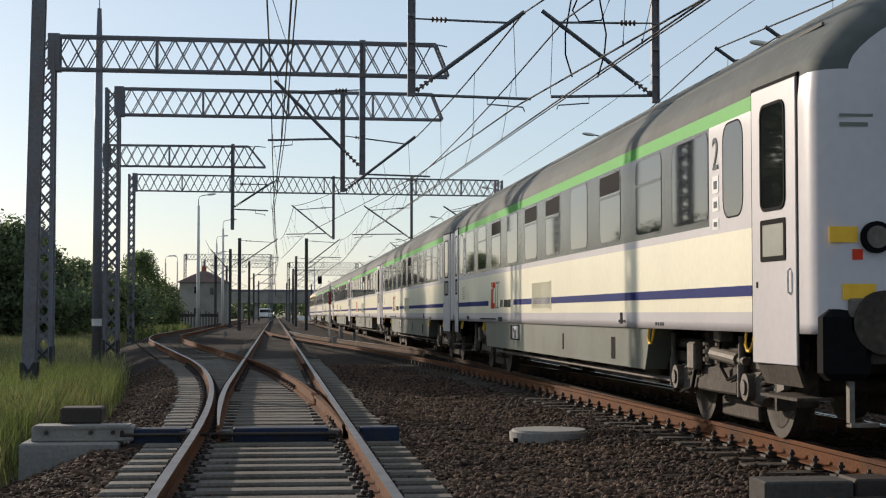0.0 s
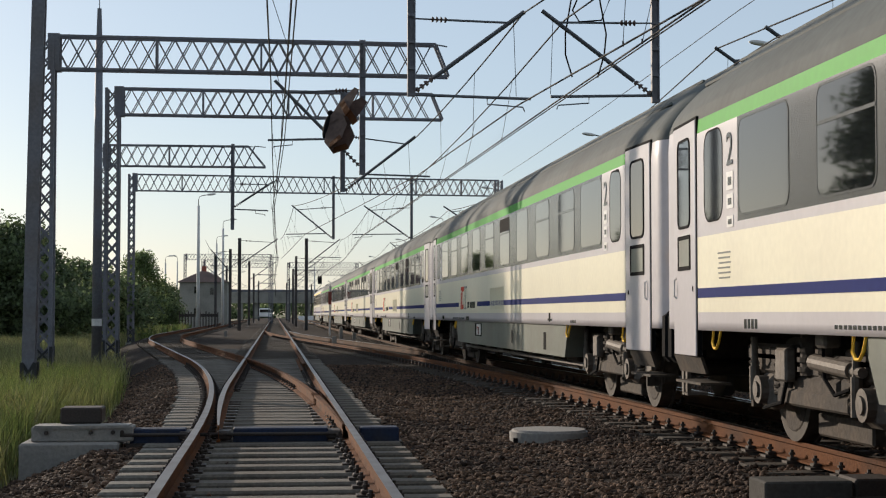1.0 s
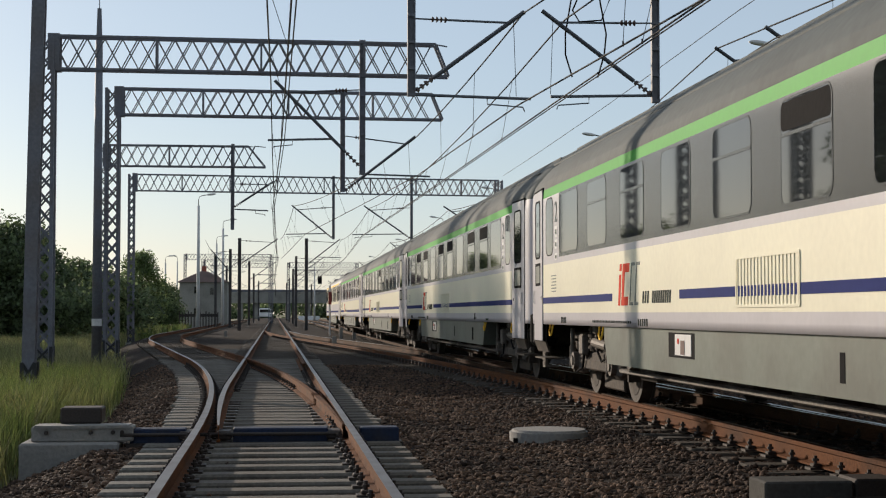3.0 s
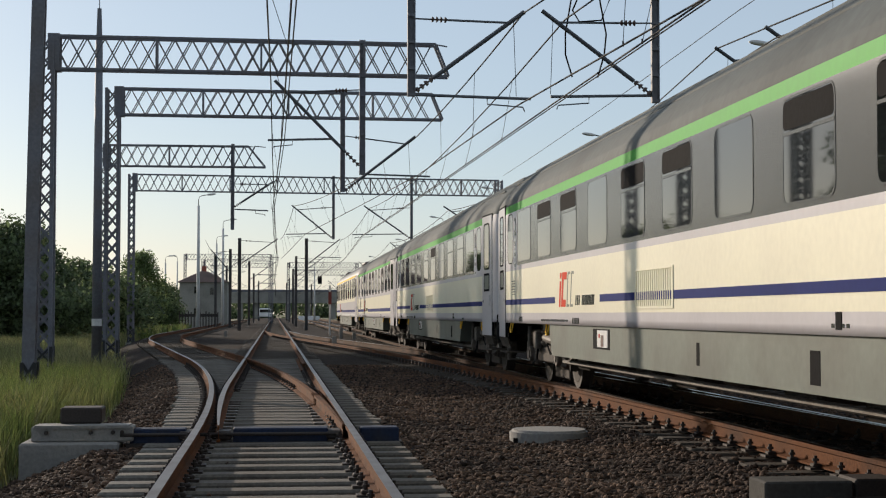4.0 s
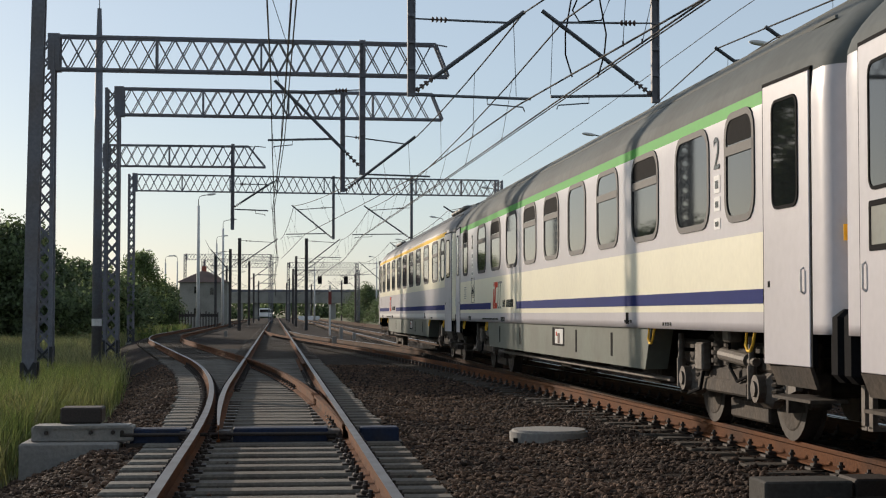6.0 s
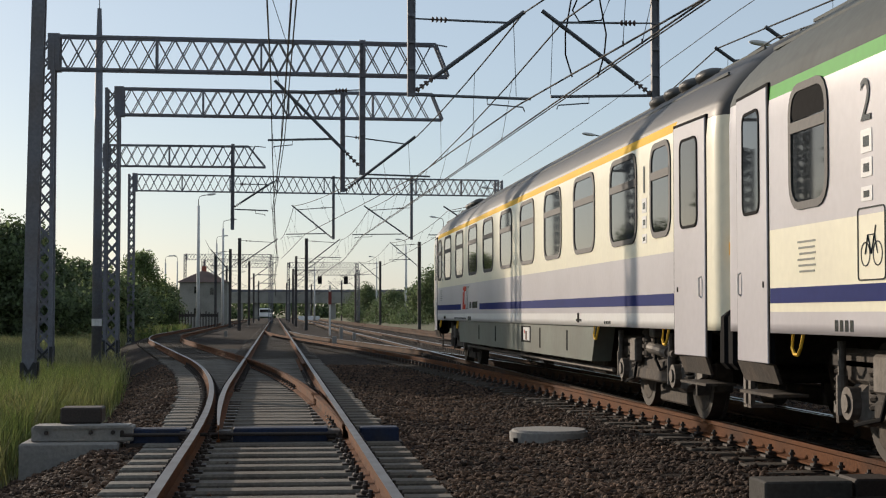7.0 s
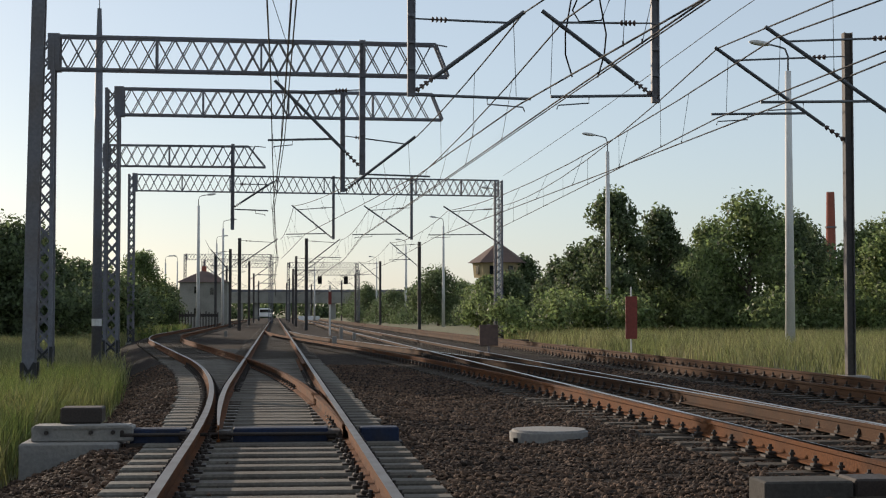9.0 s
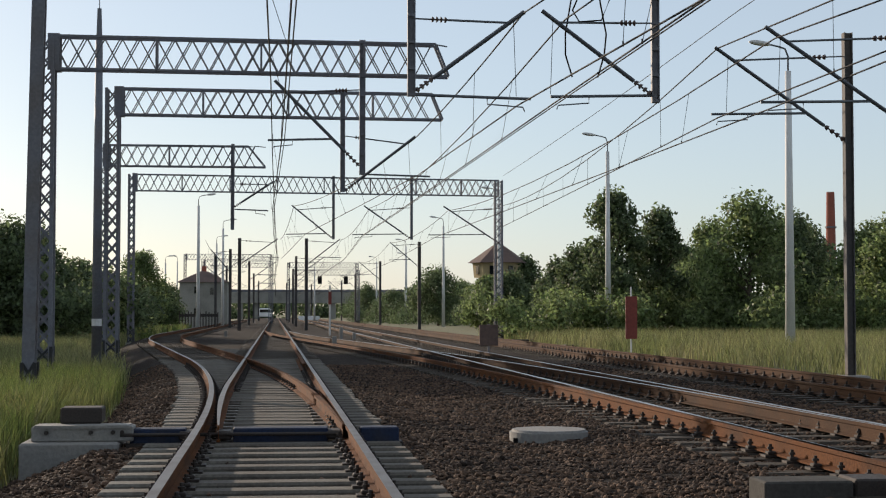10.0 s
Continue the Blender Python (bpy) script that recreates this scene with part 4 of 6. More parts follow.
def wheel_mesh():
    bm = bmesh.new()
    for s in (-1, 1):
        a = s * 0.70
        bar(bm, (a, 0, 0), (a + s * 0.135, 0, 0), 0.46, 32)
        bar(bm, (a - s * 0.03, 0, 0), (a, 0, 0), 0.488, 32)
        bar(bm, (a + s * 0.136, 0, 0), (a + s * 0.142, 0, 0), 0.375, 24, 0.36, mi=1)
        bar(bm, (a + s * 0.10, 0, 0), (a + s * 0.20, 0, 0), 0.10, 16)
        for i in range(6):
            t = radians(60 * i)
            bar(bm, (a + s * 0.19, 0.06 * math.cos(t), 0.06 * math.sin(t)), (a + s * 0.215, 0.06 * math.cos(t), 0.06 * math.sin(t)), 0.012, 6)
    bar(bm, (-0.72, 0, 0), (0.72, 0, 0), 0.085, 12)
    me = bpy.data.meshes.new("wheelset")
    bm.to_mesh(me)
    bm.free()
    me.materials.append(M["tyre"])
    me.materials.append(M["grime"])
    return me


def build_bogie(parent, yc, wheels, wheel_me):
    """A two-axle bogie: frame, axle boxes, springs, dampers, brake parts and two wheelsets."""
    b = new("bogie")
    b.parent = parent
    b.matrix_basis = pose(0, yc, 0)
    tagged(b, "grimy two-axle bogie with coil springs")
    bm = bmesh.new()
    for s in (-1, 1):
        box(bm, s * 0.93, -1.65, 0.60, s * 1.07, 1.65, 0.80, bevel=0.03)
        box(bm, s * 0.91, -0.55, 0.42, s * 1.09, 0.55, 0.62, bevel=0.04)
        for y in (-1.25, 1.25):
            box(bm, s * 0.93, y - 0.62, 0.70, s * 1.07, y + 0.62, 0.86, bevel=0.03)
    box(bm, -1.0, -0.22, 0.50, 1.0, 0.22, 0.82, bevel=0.03)
    for y in (-1.6, 1.6):
        box(bm, -1.0, y - 0.06, 0.60, 1.0, y + 0.06, 0.74)
    part("bogie_frame", bm, M["grime"], b)
    for s in (-1, 1):
        for y in (-1.25, 1.25):
            bm = bmesh.new()
            box(bm, s * 0.94, y - 0.17, 0.29, s * 1.10, y + 0.17, 0.60, bevel=0.05)
            bar(bm, (s * 1.08, y, 0.46), (s * 1.17, y, 0.46), 0.125, 14)
            bar(bm, (s * 1.16, y, 0.46), (s * 1.19, y, 0.46), 0.07, 10)
            flat_bar(bm, (s * 1.02, y - 0.17, 0.40), (s * 1.02, y - 0.75, 0.52), 0.09, 0.06)
            flat_bar(bm, (s * 1.02, y + 0.17, 0.40), (s * 1.02, y + 0.62, 0.40), 0.09, 0.05)
            part("axle_box", bm, M["gear"], b)
            for dy in (-0.36, 0.36):
                bm = bmesh.new()
                pts = [(s * 1.03 + 0.085 * math.cos(a), y + dy + 0.085 * math.sin(a), 0.42 + 0.30 * a / (10 * math.pi)) for a in np.arange(0, 10 * math.pi, math.pi / 5)]
                chain(bm, pts, 0.020, 5)
                part("coil_spring", bm, M["grime"], b)
            bm = bmesh.new()
            bar(bm, (s * 1.13, y + 0.20, 0.36), (s * 1.13, y + 0.20, 0.66), 0.045, 10)
            bar(bm, (s * 1.13, y + 0.20, 0.60), (s * 1.13, y + 0.20, 0.92), 0.032, 10)
            part("damper", bm, M["gear"], b)
        bm = bmesh.new()
        box(bm, s * 1.03, -0.85, 0.36, s * 1.12, 0.85, 0.50, bevel=0.02)
        box(bm, s * 1.00, -1.02, 0.44, s * 1.10, -0.62, 0.64, bevel=0.03)
        box(bm, s * 1.00, 0.62, 0.44, s * 1.10, 1.02, 0.64, bevel=0.03)
        part("equaliser", bm, M["grime"], b)
        bm = bmesh.new()
        box(bm, s * 0.70, -0.62, 0.10, s * 0.84, 0.62, 0.30, bevel=0.02)
        part("track_brake", bm, M["grime"], b)
        for yy in (-1.78, 1.78):
            bm = bmesh.new()
            box(bm, s * 0.90, yy - 0.03, 0.28, s * 1.05, yy + 0.03, 0.80)
            part("guard", bm, M["grime"], b)
        bm = bmesh.new()
        bar(bm, (s * 1.12, -0.10, 0.74), (s * 1.12, -0.95, 0.70), 0.065, 12)
        bar(bm, (s * 1.12, -0.85, 0.70), (s * 1.12, -1.15, 0.69), 0.04, 10)
        part("yaw_damper", bm, M["gear"], b, "pale cylindrical damper")
        for dy in (-0.22, 0.22):
            bm = bmesh.new()
            bar(bm, (s * 1.00, dy, 0.62), (s * 1.00, dy, 0.98), 0.12, 14)
            for q in range(4):
                bar(bm, (s * 1.00, dy, 0.65 + q * 0.08), (s * 1.00, dy, 0.69 + q * 0.08), 0.145, 14)
            part("bolster_spring", bm, M["grime"], b)
        bm = bmesh.new()
        box(bm, s * 1.10, 0.38, 0.56, s * 1.20, 0.66, 0.84, bevel=0.02)
        part("valve_box", bm, M["gear"], b)
        bm = bmesh.new()
        box(bm, s * 1.08, -0.62, 0.86, s * 1.22, -0.40, 0.98, bevel=0.02)
        part("valve_box", bm, M["gear"], b)
        bm = bmesh.new()
        chain(bm, [(s * 1.15, 0.5, 0.56), (s * 1.15, 0.62, 0.38), (s * 1.14, 0.92, 0.34), (s * 1.12, 1.2, 0.30)], 0.018, 6)
        part("hose", bm, M["black"], b)
        bm = bmesh.new()
        chain(bm, [(s * 1.12, -0.3, 0.95), (s * 1.15, -0.42, 0.62), (s * 1.14, -0.62, 0.50), (s * 1.12, -0.9, 0.56)], 0.016, 6)
        part("hose", bm, M["black"], b)
    for y in (-1.25, 1.25):
        for s in (-1, 1):
            for k in (-1, 1):
                bm = bmesh.new()
                box(bm, s * 0.66, y + k * 0.56, 0.30, s * 0.86, y + k * 0.485, 0.62, bevel=0.02)
                bar(bm, (s * 0.76, y + k * 0.53, 0.46), (s * 0.76, y + k * 0.53, 0.86), 0.03, 6)
                part("brake_block", bm, M["grime"], b)
        w = new("wheelset", wheel_me)
        w.parent = b
        w.matrix_basis = pose(0, y, 0.46)
        tagged(w, "worn steel wheelset with bright treads")
        wheels.append((w, y))


def soft_skirt(parent, y0, y1, gaps):
    """The grey-green apron between the bogies, with hatches."""
    bm = bmesh.new()
    x = -SIDE + 0.03
    for s in (1, -1):
        o = [(y0 + 0.28, 0.52), (y1 - 0.28, 0.52), (y1, 0.975), (y0, 0.975)]
        a = [bm.verts.new((s * x, p, q)) for p, q in o]
        b = [bm.verts.new((s * (x + 0.25), p, q)) for p, q in o]
        bm.faces.new(a)
        bm.faces.new(b[::-1])
        for i in range(4):
            bm.faces.new((a[i], b[i], b[(i + 1) % 4], a[(i + 1) % 4]))
    bmesh.ops.recalc_face_normals(bm, faces=bm.faces)
    sk = part("skirt", bm, M["skirt"], parent, "green-grey apron between the bogies")
    for y, z, w, h in gaps:
        # the shade in each slot or hatch is a flat black box, not a hollow
        bm = bmesh.new()
        box(bm, x - 0.004, y - w / 2, z - h / 2, x + 0.02, y + w / 2, z + h / 2)
        part("recess_shade", bm, M["black"], sk)
        if w > 0.8:
            bm = bmesh.new()
            box(bm, x - 0.010, y - 0.40, z - 0.10, x + 0.02, y + 0.22, z + 0.11)
            part("switch_panel", bm, M["white"], sk, "pale switch panel in the open hatch")
            bm = bmesh.new()
            box(bm, x - 0.016, y - 0.16, z - 0.09, x + 0.01, y - 0.02, z + 0.05)
            part("switch", bm, M["tiles"], sk)
            bm = bmesh.new()
            bar(bm, (x - 0.016, y + 0.08, z + 0.04), (x + 0.01, y + 0.08, z + 0.04), 0.03, 10)
            part("knob", bm, M["red"], sk)
    for k in range(7):
        bm = bmesh.new()
        yy = y0 + 1.2 + k * (y1 - y0 - 2.4) / 6
        box(bm, -1.1, yy - 0.4, 0.34 + 0.05 * (k % 3), 1.1, yy + 0.45, 0.97, bevel=0.03)
        part("underfloor_box", bm, M["grime"], parent)
    bm = bmesh.new()
    bar(bm, (-1.15, y0, 0.42), (-1.15, y1, 0.42), 0.03, 6)
    part("brake_pipe", bm, M["gear"], parent)
    for yy in (y0 - 0.05, y1 + 0.05, y0 - 3.6, y1 + 3.6):
        bm = bmesh.new()
        chain(bm, [(x, yy - 0.12, 0.98), (x - 0.02, yy - 0.10, 0.86), (x - 0.02, yy - 0.04, 0.81), (x - 0.02, yy + 0.04, 0.81), (x - 0.02, yy + 0.10, 0.86), (x, yy + 0.12, 0.98)], 0.014, 5)
        part("lifting_hook", bm, M["yellow"], parent, "yellow painted lifting hook")
    return sk


def coach_ends(parent, length, gangway_back=True):
    """Rubber gangways, buffers, couplings and hoses at both ends."""
    for y, s in ((0.06, -1), (length - 0.06, 1)):
        bm = bmesh.new()
        box(bm, -0.72, y, 1.05, -0.50, y + s * 0.058, 3.35, bevel=0.06)
        box(bm, 0.50, y, 1.05, 0.72, y + s * 0.058, 3.35, bevel=0.06)
        box(bm, -0.72, y, 3.15, 0.72, y + s * 0.058, 3.38, bevel=0.06)
        part("gangway", bm, M["black"], parent, "black rubber gangway tubes")
        for k in (-1, 1):
            bm = bmesh.new()
            bar(bm, (k * 0.875, y - s * 0.1, 1.06), (k * 0.875, y + s * 0.03, 1.06), 0.10, 14)
            bar(bm, (k * 0.875, y + s * 0.03, 1.06), (k * 0.875, y + s * 0.058, 1.06), 0.24, 20)
            part("buffer", bm, M["grime"], parent)
        for k in (-1, 1):
            bm = bmesh.new()
            box(bm, k * 0.96, y - s * 0.20, 0.62, k * 1.33, y + s * 0.05, 1.16, bevel=0.06)
            part("corner_shield", bm, M["black"], parent)
        bm = bmesh.new()
        box(bm, -1.25, y - s * 0.02, 0.75, 1.25, y - s * 0.2, 1.02)
        for k in (-0.35, 0.35):
            chain(bm, [(k, y, 0.95), (k, y + s * 0.03, 0.70), (k * 0.9, y + s * 0.05, 0.45), (k * 0.6, y + s * 0.05, 0.40)], 0.03, 6)
        box(bm, -0.06, y - s * 0.1, 0.92, 0.06, y + s * 0.055, 1.04)
        part("coupling", bm, M["grime"], parent)
        for k in (-1, 1):
            for lx, lz, w, h, mt, lab in ((1.17, 1.72, 0.22, 0.12, "yellow", "yellow warning plate"), (1.05, 1.29, 0.26, 0.12, "yellow", "yellow warning plate"), (1.06, 1.57, 0.08, 0.08, "red", "small red plate"), (1.08, 2.55, 0.22, 0.03, "skirt", ""), (1.06, 2.62, 0.26, 0.02, "skirt", "")):
                bm = bmesh.new()
                box(bm, k * lx - w / 2, y, lz - h / 2, k * lx + w / 2, y + s * 0.006, lz + h / 2)
                part("end_plate", bm, M[mt], parent, lab)
            bm = bmesh.new()
            bar(bm, (k * 0.92, y, 1.70), (k * 0.92, y + s * 0.05, 1.70), 0.12, 18)
            lamp = part("end_lamp", bm, M["black"], parent, "round end lamp with dark ring")
            bm = bmesh.new()
            bar(bm, (k * 0.92, y + s * 0.05, 1.70), (k * 0.92, y + s * 0.058, 1.70), 0.085, 16)
            part("lens", bm, M["gear"], lamp)
            bm = bmesh.new()
            box(bm, k * 0.98, y, 0.98, k * 1.14, y + s * 0.05, 1.24, bevel=0.015)
            part("socket_box", bm, M["gear"], parent, "grey cable socket box")
            bm = bmesh.new()
            box(bm, k * 1.10, y - s * 0.05, 0.30, k * 1.14, y + s * 0.02, 0.62)
            box(bm, k * 0.92, y - s * 0.05, 0.28, k * 1.14, y + s * 0.05, 0.31)
            part("shunter_step", bm, M["gear"], parent, "grimy shunter's step")
        bm = bmesh.new()
        box(bm, -SIDE + 0.055, y - s * 0.33, 1.25, -SIDE + 0.10, y - s * 0.29, 1.42)
        part("tail_lamp", bm, M["red"], parent, "small red marker lamp")


def roof_fittings(parent, length):
    bm = bmesh.new()
    for k in range(-3, 4):
        x = k * 0.36
        z = float(np.interp(-abs(x), [-w for w in ROOF_X], ROOF_Z))
        box(bm, x - 0.012, 0.7, z - 0.02, x + 0.012, length - 0.7, z + 0.008)
    part("roof_rib", bm, M["roof"], parent)
    for y in ((2.5, 3.2, 3.9, 4.6, length - 3.2, length - 3.9, length - 4.6) if length > 25 else ()):
        bm = bmesh.new()
        bmesh.ops.create_uvsphere(bm, u_segments=14, v_segments=8, radius=1.0, matrix=Matrix.Translation((-0.72, y, 3.66)) @ Matrix.Diagonal((0.20, 0.28, 0.10, 1)))
        part("roof_vent", bm, M["darkroof"], parent, "low domed roof ventilator", smooth=True)


def band_coach(hoppers, length=24.5):
    """A second-class coach with a flush grey window band; hoppers tells each window: p plain, h closed hopper light, o open one."""
    c = thing("passenger_coach", "cream and grey second-class coach with green roofline stripe and blue line", "railway coach", "coaches of the train")
    coach_body(length, PAINT_2, c, "lilac", 2.86, length - 2.86)
    places = [(3.57, 1.36)] + [(5.27 + 1.965 * i, 1.19) for i in range(8)] + [(length - 3.57, 1.36)]
    for (y, w), h in zip(places, hoppers):
        side_window(c, y, 1.97, 2.82, w, 0.12, h != "p", "band", open_top=h == "o", border=0.020, proud=0.004)
    for y in (2.1, length - 2.1):
        side_window(c, y, 1.97, 2.82, 0.62, 0.17, False, "black", border=0.014, proud=0.004)
    for k, (a, b) in enumerate(((0.52, 1.51), (length - 1.51, length - 0.52))):
        side_door(c, a, b, k == 1, False)
    stripes(c, length, 1.275, 1.365)
    markings(c, length, "2")
    gaps = [(7.2, 0.72, 0.22, 0.26), (10.5, 0.74, 0.10, 0.22), (15.0, 0.81, 1.0, 0.25)]
    soft_skirt(c, 5.3, length - 5.7, gaps)
    grille(c, 12.15, 1.25)
    other_side(c, length)
    coach_ends(c, length)
    roof_fittings(c, length)
    return c


def grille(c, y, z):
    bm = bmesh.new()
    ring_plate(bm, y, z + 0.15, 1.70, 0.44, 0.02, 0.025, -SIDE + 0.01, -SIDE - 0.010)
    for i in range(18):
        yy = y - 0.80 + i * 0.094
        box(bm, -SIDE - 0.008, yy - 0.012, z - 0.05, -SIDE + 0.005, yy + 0.012, z + 0.36)
    part("grille", bm, M["cream"], c, "louvred air grille")


def stripes(c, length, z0, z1):
    """The blue line, broken for the emblem near one end."""
    back = 0.42 if length > 25 else 0.36
    for s in (1, -1):
        for a, b in ((1.56, length - 9.2 - back), (length - 6.05 - back, length - 1.56)):
            bm = bmesh.new()
            if s == 1:
                box(bm, -SIDE - 0.004, a, z0, -SIDE + 0.01, b, z1)
            else:
                box(bm, SIDE - 0.01, a, z0, SIDE + 0.004, b, z1)
            part("blue_stripe", bm, M["blue"], c)
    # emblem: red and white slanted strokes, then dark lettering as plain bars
    y = length - 6.38 - back
    x = -SIDE - 0.004

    def stroke(pts, mat_, lab=""):
        bm = bmesh.new()
        vs = [bm.verts.new((x, y - p, 1.22 + q)) for p, q in pts]
        r = bmesh.ops.extrude_face_region(bm, geom=[bm.faces.new(vs)])
        bmesh.ops.translate(bm, verts=[e for e in r["geom"] if isinstance(e, bmesh.types.BMVert)], vec=(0.01, 0, 0))
        bmesh.ops.recalc_face_normals(bm, faces=bm.faces)
        part("emblem", bm, mat_, c, lab)
    stroke([(0.0, 0.0), (0.10, 0.0), (0.17, 0.36), (0.07, 0.36)], M["red"], "red slanted emblem stroke")
    stroke([(0.085, 0.40), (0.185, 0.40), (0.20, 0.48), (0.10, 0.48)], M["red"])
    stroke([(0.16, 0.0), (0.50, 0.0), (0.52, 0.10), (0.30, 0.10), (0.36, 0.38), (0.58, 0.38), (0.60, 0.48), (0.26, 0.48)], M["red"])
    for k in (0.42, 0.68):
        stroke([(k + 0.16, 0.0), (k + 0.34, 0.0), (k + 0.345, 0.035), (k + 0.21, 0.035), (k + 0.29, 0.445), (k + 0.43, 0.445), (k + 0.435, 0.48), (k + 0.26, 0.48)], M["skirt"], "grey outlined emblem stroke")
    for k in [1.22 + 0.11 * i for i in range(3)] + [1.66 + 0.092 * i for i in range(9)]:
        stroke([(k, 0.02), (k + 0.062, 0.02), (k + 0.092, 0.15), (k + 0.03, 0.15)], M["band"], "dark lettering bar")


def markings(c, length, number, lone=False):
    for y in ((2.82, length - 2.82) if number == "1" else (2.64, length - 2.64) if length < 24.6 and not lone else (2.9, length - 3.68)):
        text_part(number, 0.42, c, M["band"], on_side(y, 2.44), "class_number")
        for i, (dz, h) in enumerate(((0.30, 0.16), (0.12, 0.13), (-0.06, 0.10))):
            bm = bmesh.new()
            plate(bm, y, 2.0 + dz, 0.20, h, 0.01, -SIDE + 0.01, -SIDE - 0.005)
            p = part("pictogram", bm, M["white"], c, "small white pictogram sticker")
            bm = bmesh.new()
            box(bm, -SIDE - 0.008, y - 0.05, 2.0 + dz - h * 0.25, -SIDE, y + 0.05, 2.0 + dz + h * 0.2)
            part("sign", bm, M["band"], p)
    for y0, y1, z, h in ((4.6, 5.0, 1.02, 0.035), (6.4, 6.8, 1.04, 0.03), (length - 7.4, length - 5.2, 1.03, 0.03), (length - 8.2, length - 7.7, 1.03, 0.08), (length - 3.4, length - 3.0, 1.04, 0.08)):
        bm = bmesh.new()
        n = max(2, int((y1 - y0) / 0.09))
        for i in range(n):
            a = y0 + (y1 - y0) * i / n
            box(bm, -SIDE - 0.004, a, z - h / 2, -SIDE + 0.01, a + (y1 - y0) / n * 0.6, z + h / 2)
        tagged(part("small_lettering", bm, M["band"], c), kind="stuff")
    bm = bmesh.new()
    for i in range(6):
        box(bm, -SIDE - 0.004, length - 2.62 - 0.02 * (i % 2), 1.44 + i * 0.045, -SIDE + 0.01, length - 2.28 + 0.02 * (i % 3), 1.455 + i * 0.045)
    tagged(part("small_lettering", bm, M["skirt"], c), kind="stuff")
    bm = bmesh.new()
    box(bm, -SIDE - 0.006, 6.55, 1.01, -SIDE + 0.01, 6.67, 1.14)
    part("hatch", bm, M["black"], c)


def window_coach(length, paint, number, first):
    """A coach with single rounded windows: second class with a green line, or first class with a yellow one."""
    lab = "cream first-class coach with lilac band, yellow roofline stripe and rounded windows" if first else "lilac and cream second-class coach with green stripe and single rounded windows"
    c = thing("passenger_coach", lab, "railway coach", "coaches of the train")
    coach_body(length, paint, c, "cream" if first else "lilac", 2.95, length - 2.95, "darkroof" if first else "roof")
    n = 9
    step = 2.33 if first else 1.95
    first_y = (length - step * (n - 1)) / 2 if first else length - 3.77 - step * (n - 1)
    w = 1.43 if first else 1.25
    x = -SIDE
    for i in range(n):
        y = first_y + step * i if first else first_y + step * i
        if y > length - 2.6:
            continue
        side_window(c, length - y, 1.91, 2.93 if first else 2.86, w, 0.24, (i % 3 != 2) or first, "tar", border=0.06, open_top=(not first and i in (1, 3, 4, 7)))
    for y in ((2.1, length - 2.1) if first else (2.2, length - 2.5)):
        side_window(c, y, 1.92, 2.92 if first else 2.89, 0.88, 0.22, True, "tar", border=0.06, open_top=not first)
    for k, (a, b) in enumerate(((0.52, 1.51), (length - 1.51, length - 0.52))):
        side_door(c, a, b, k == 1, True)
    stripes(c, length, 1.21, 1.33)
    markings(c, length, number, not first)
    gaps = [(7.6, 0.76, 0.10, 0.28), (9.85, 0.76, 0.10, 0.30), (11.2, 0.80, 0.95, 0.26), (14.75, 0.76, 0.10, 0.28), (17.1, 0.76, 0.10, 0.28)]
    soft_skirt(c, 5.6, length - 5.75, gaps)
    coach_ends(c, length)
    roof_fittings(c, length)
    other_side(c, length)
    if not first:
        bm = bmesh.new()
        b0 = length - 3.75
        ring_plate(bm, b0, 1.60, 0.50, 0.50, 0.04, 0.010, -SIDE + 0.01, -SIDE - 0.006)
        p = part("bicycle_sign", bm, M["band"], c, "outlined bicycle pictogram")
        bm = bmesh.new()
        for yy in (b0 + 0.11, b0 - 0.11):
            ring_plate(bm, yy, 1.53, 0.17, 0.17, 0.084, 0.009, -SIDE + 0.01, -SIDE - 0.004)
        chain(bm, [(x - 0.004, b0 + 0.11, 1.53), (x - 0.004, b0 + 0.06, 1.66), (x - 0.004, b0 - 0.06, 1.66), (x - 0.002, b0 - 0.11, 1.53)], 0.005, 4)
        chain(bm, [(x - 0.004, b0 + 0.06, 1.66), (x - 0.004, b0, 1.53), (x - 0.004, b0 - 0.06, 1.66), (x - 0.002, b0 - 0.08, 1.72)], 0.005, 4)
        part("sign", bm, M["band"], p)
    return c


def other_side(c, length):
    """The same windows and doors on the far side."""
    for o in list(c.children):
        if o.name.split(".")[0] in ("window", "door", "step_apron"):
            copy_thing(o, pose(0, length, 0, 0, 0, 180) @ o.matrix_basis)


TRAIN = []        # coach, place of its front end ahead of the train's tail, its wheelsets


def tail_at(t):
    """Where the end of the last coach is, in metres ahead of the eye: the train draws nearer and gathers a little speed."""
    return 184.80 - 19.52 * t - 0.158 * t * t


def build_train():
    wheel_me = wheel_mesh()
    lengths = [24.5] * 6 + [26.4]
    coaches = [band_coach(p) for p in ("phopoopohp", "phhpohphhp", "phopohphhp", "poopoopoop", "phhpohphhp")] + [window_coach(24.5, PAINT_2B, "2", False), window_coach(26.4, PAINT_1, "1", True)]
    off = sum(lengths)
    for c, ln in zip(coaches, lengths):
        wheels = []
        for yc in (3.85, ln - 3.85):
            build_bogie(c, yc, wheels, wheel_me)
        TRAIN.append((c, off, wheels))
        off -= ln


build_train()


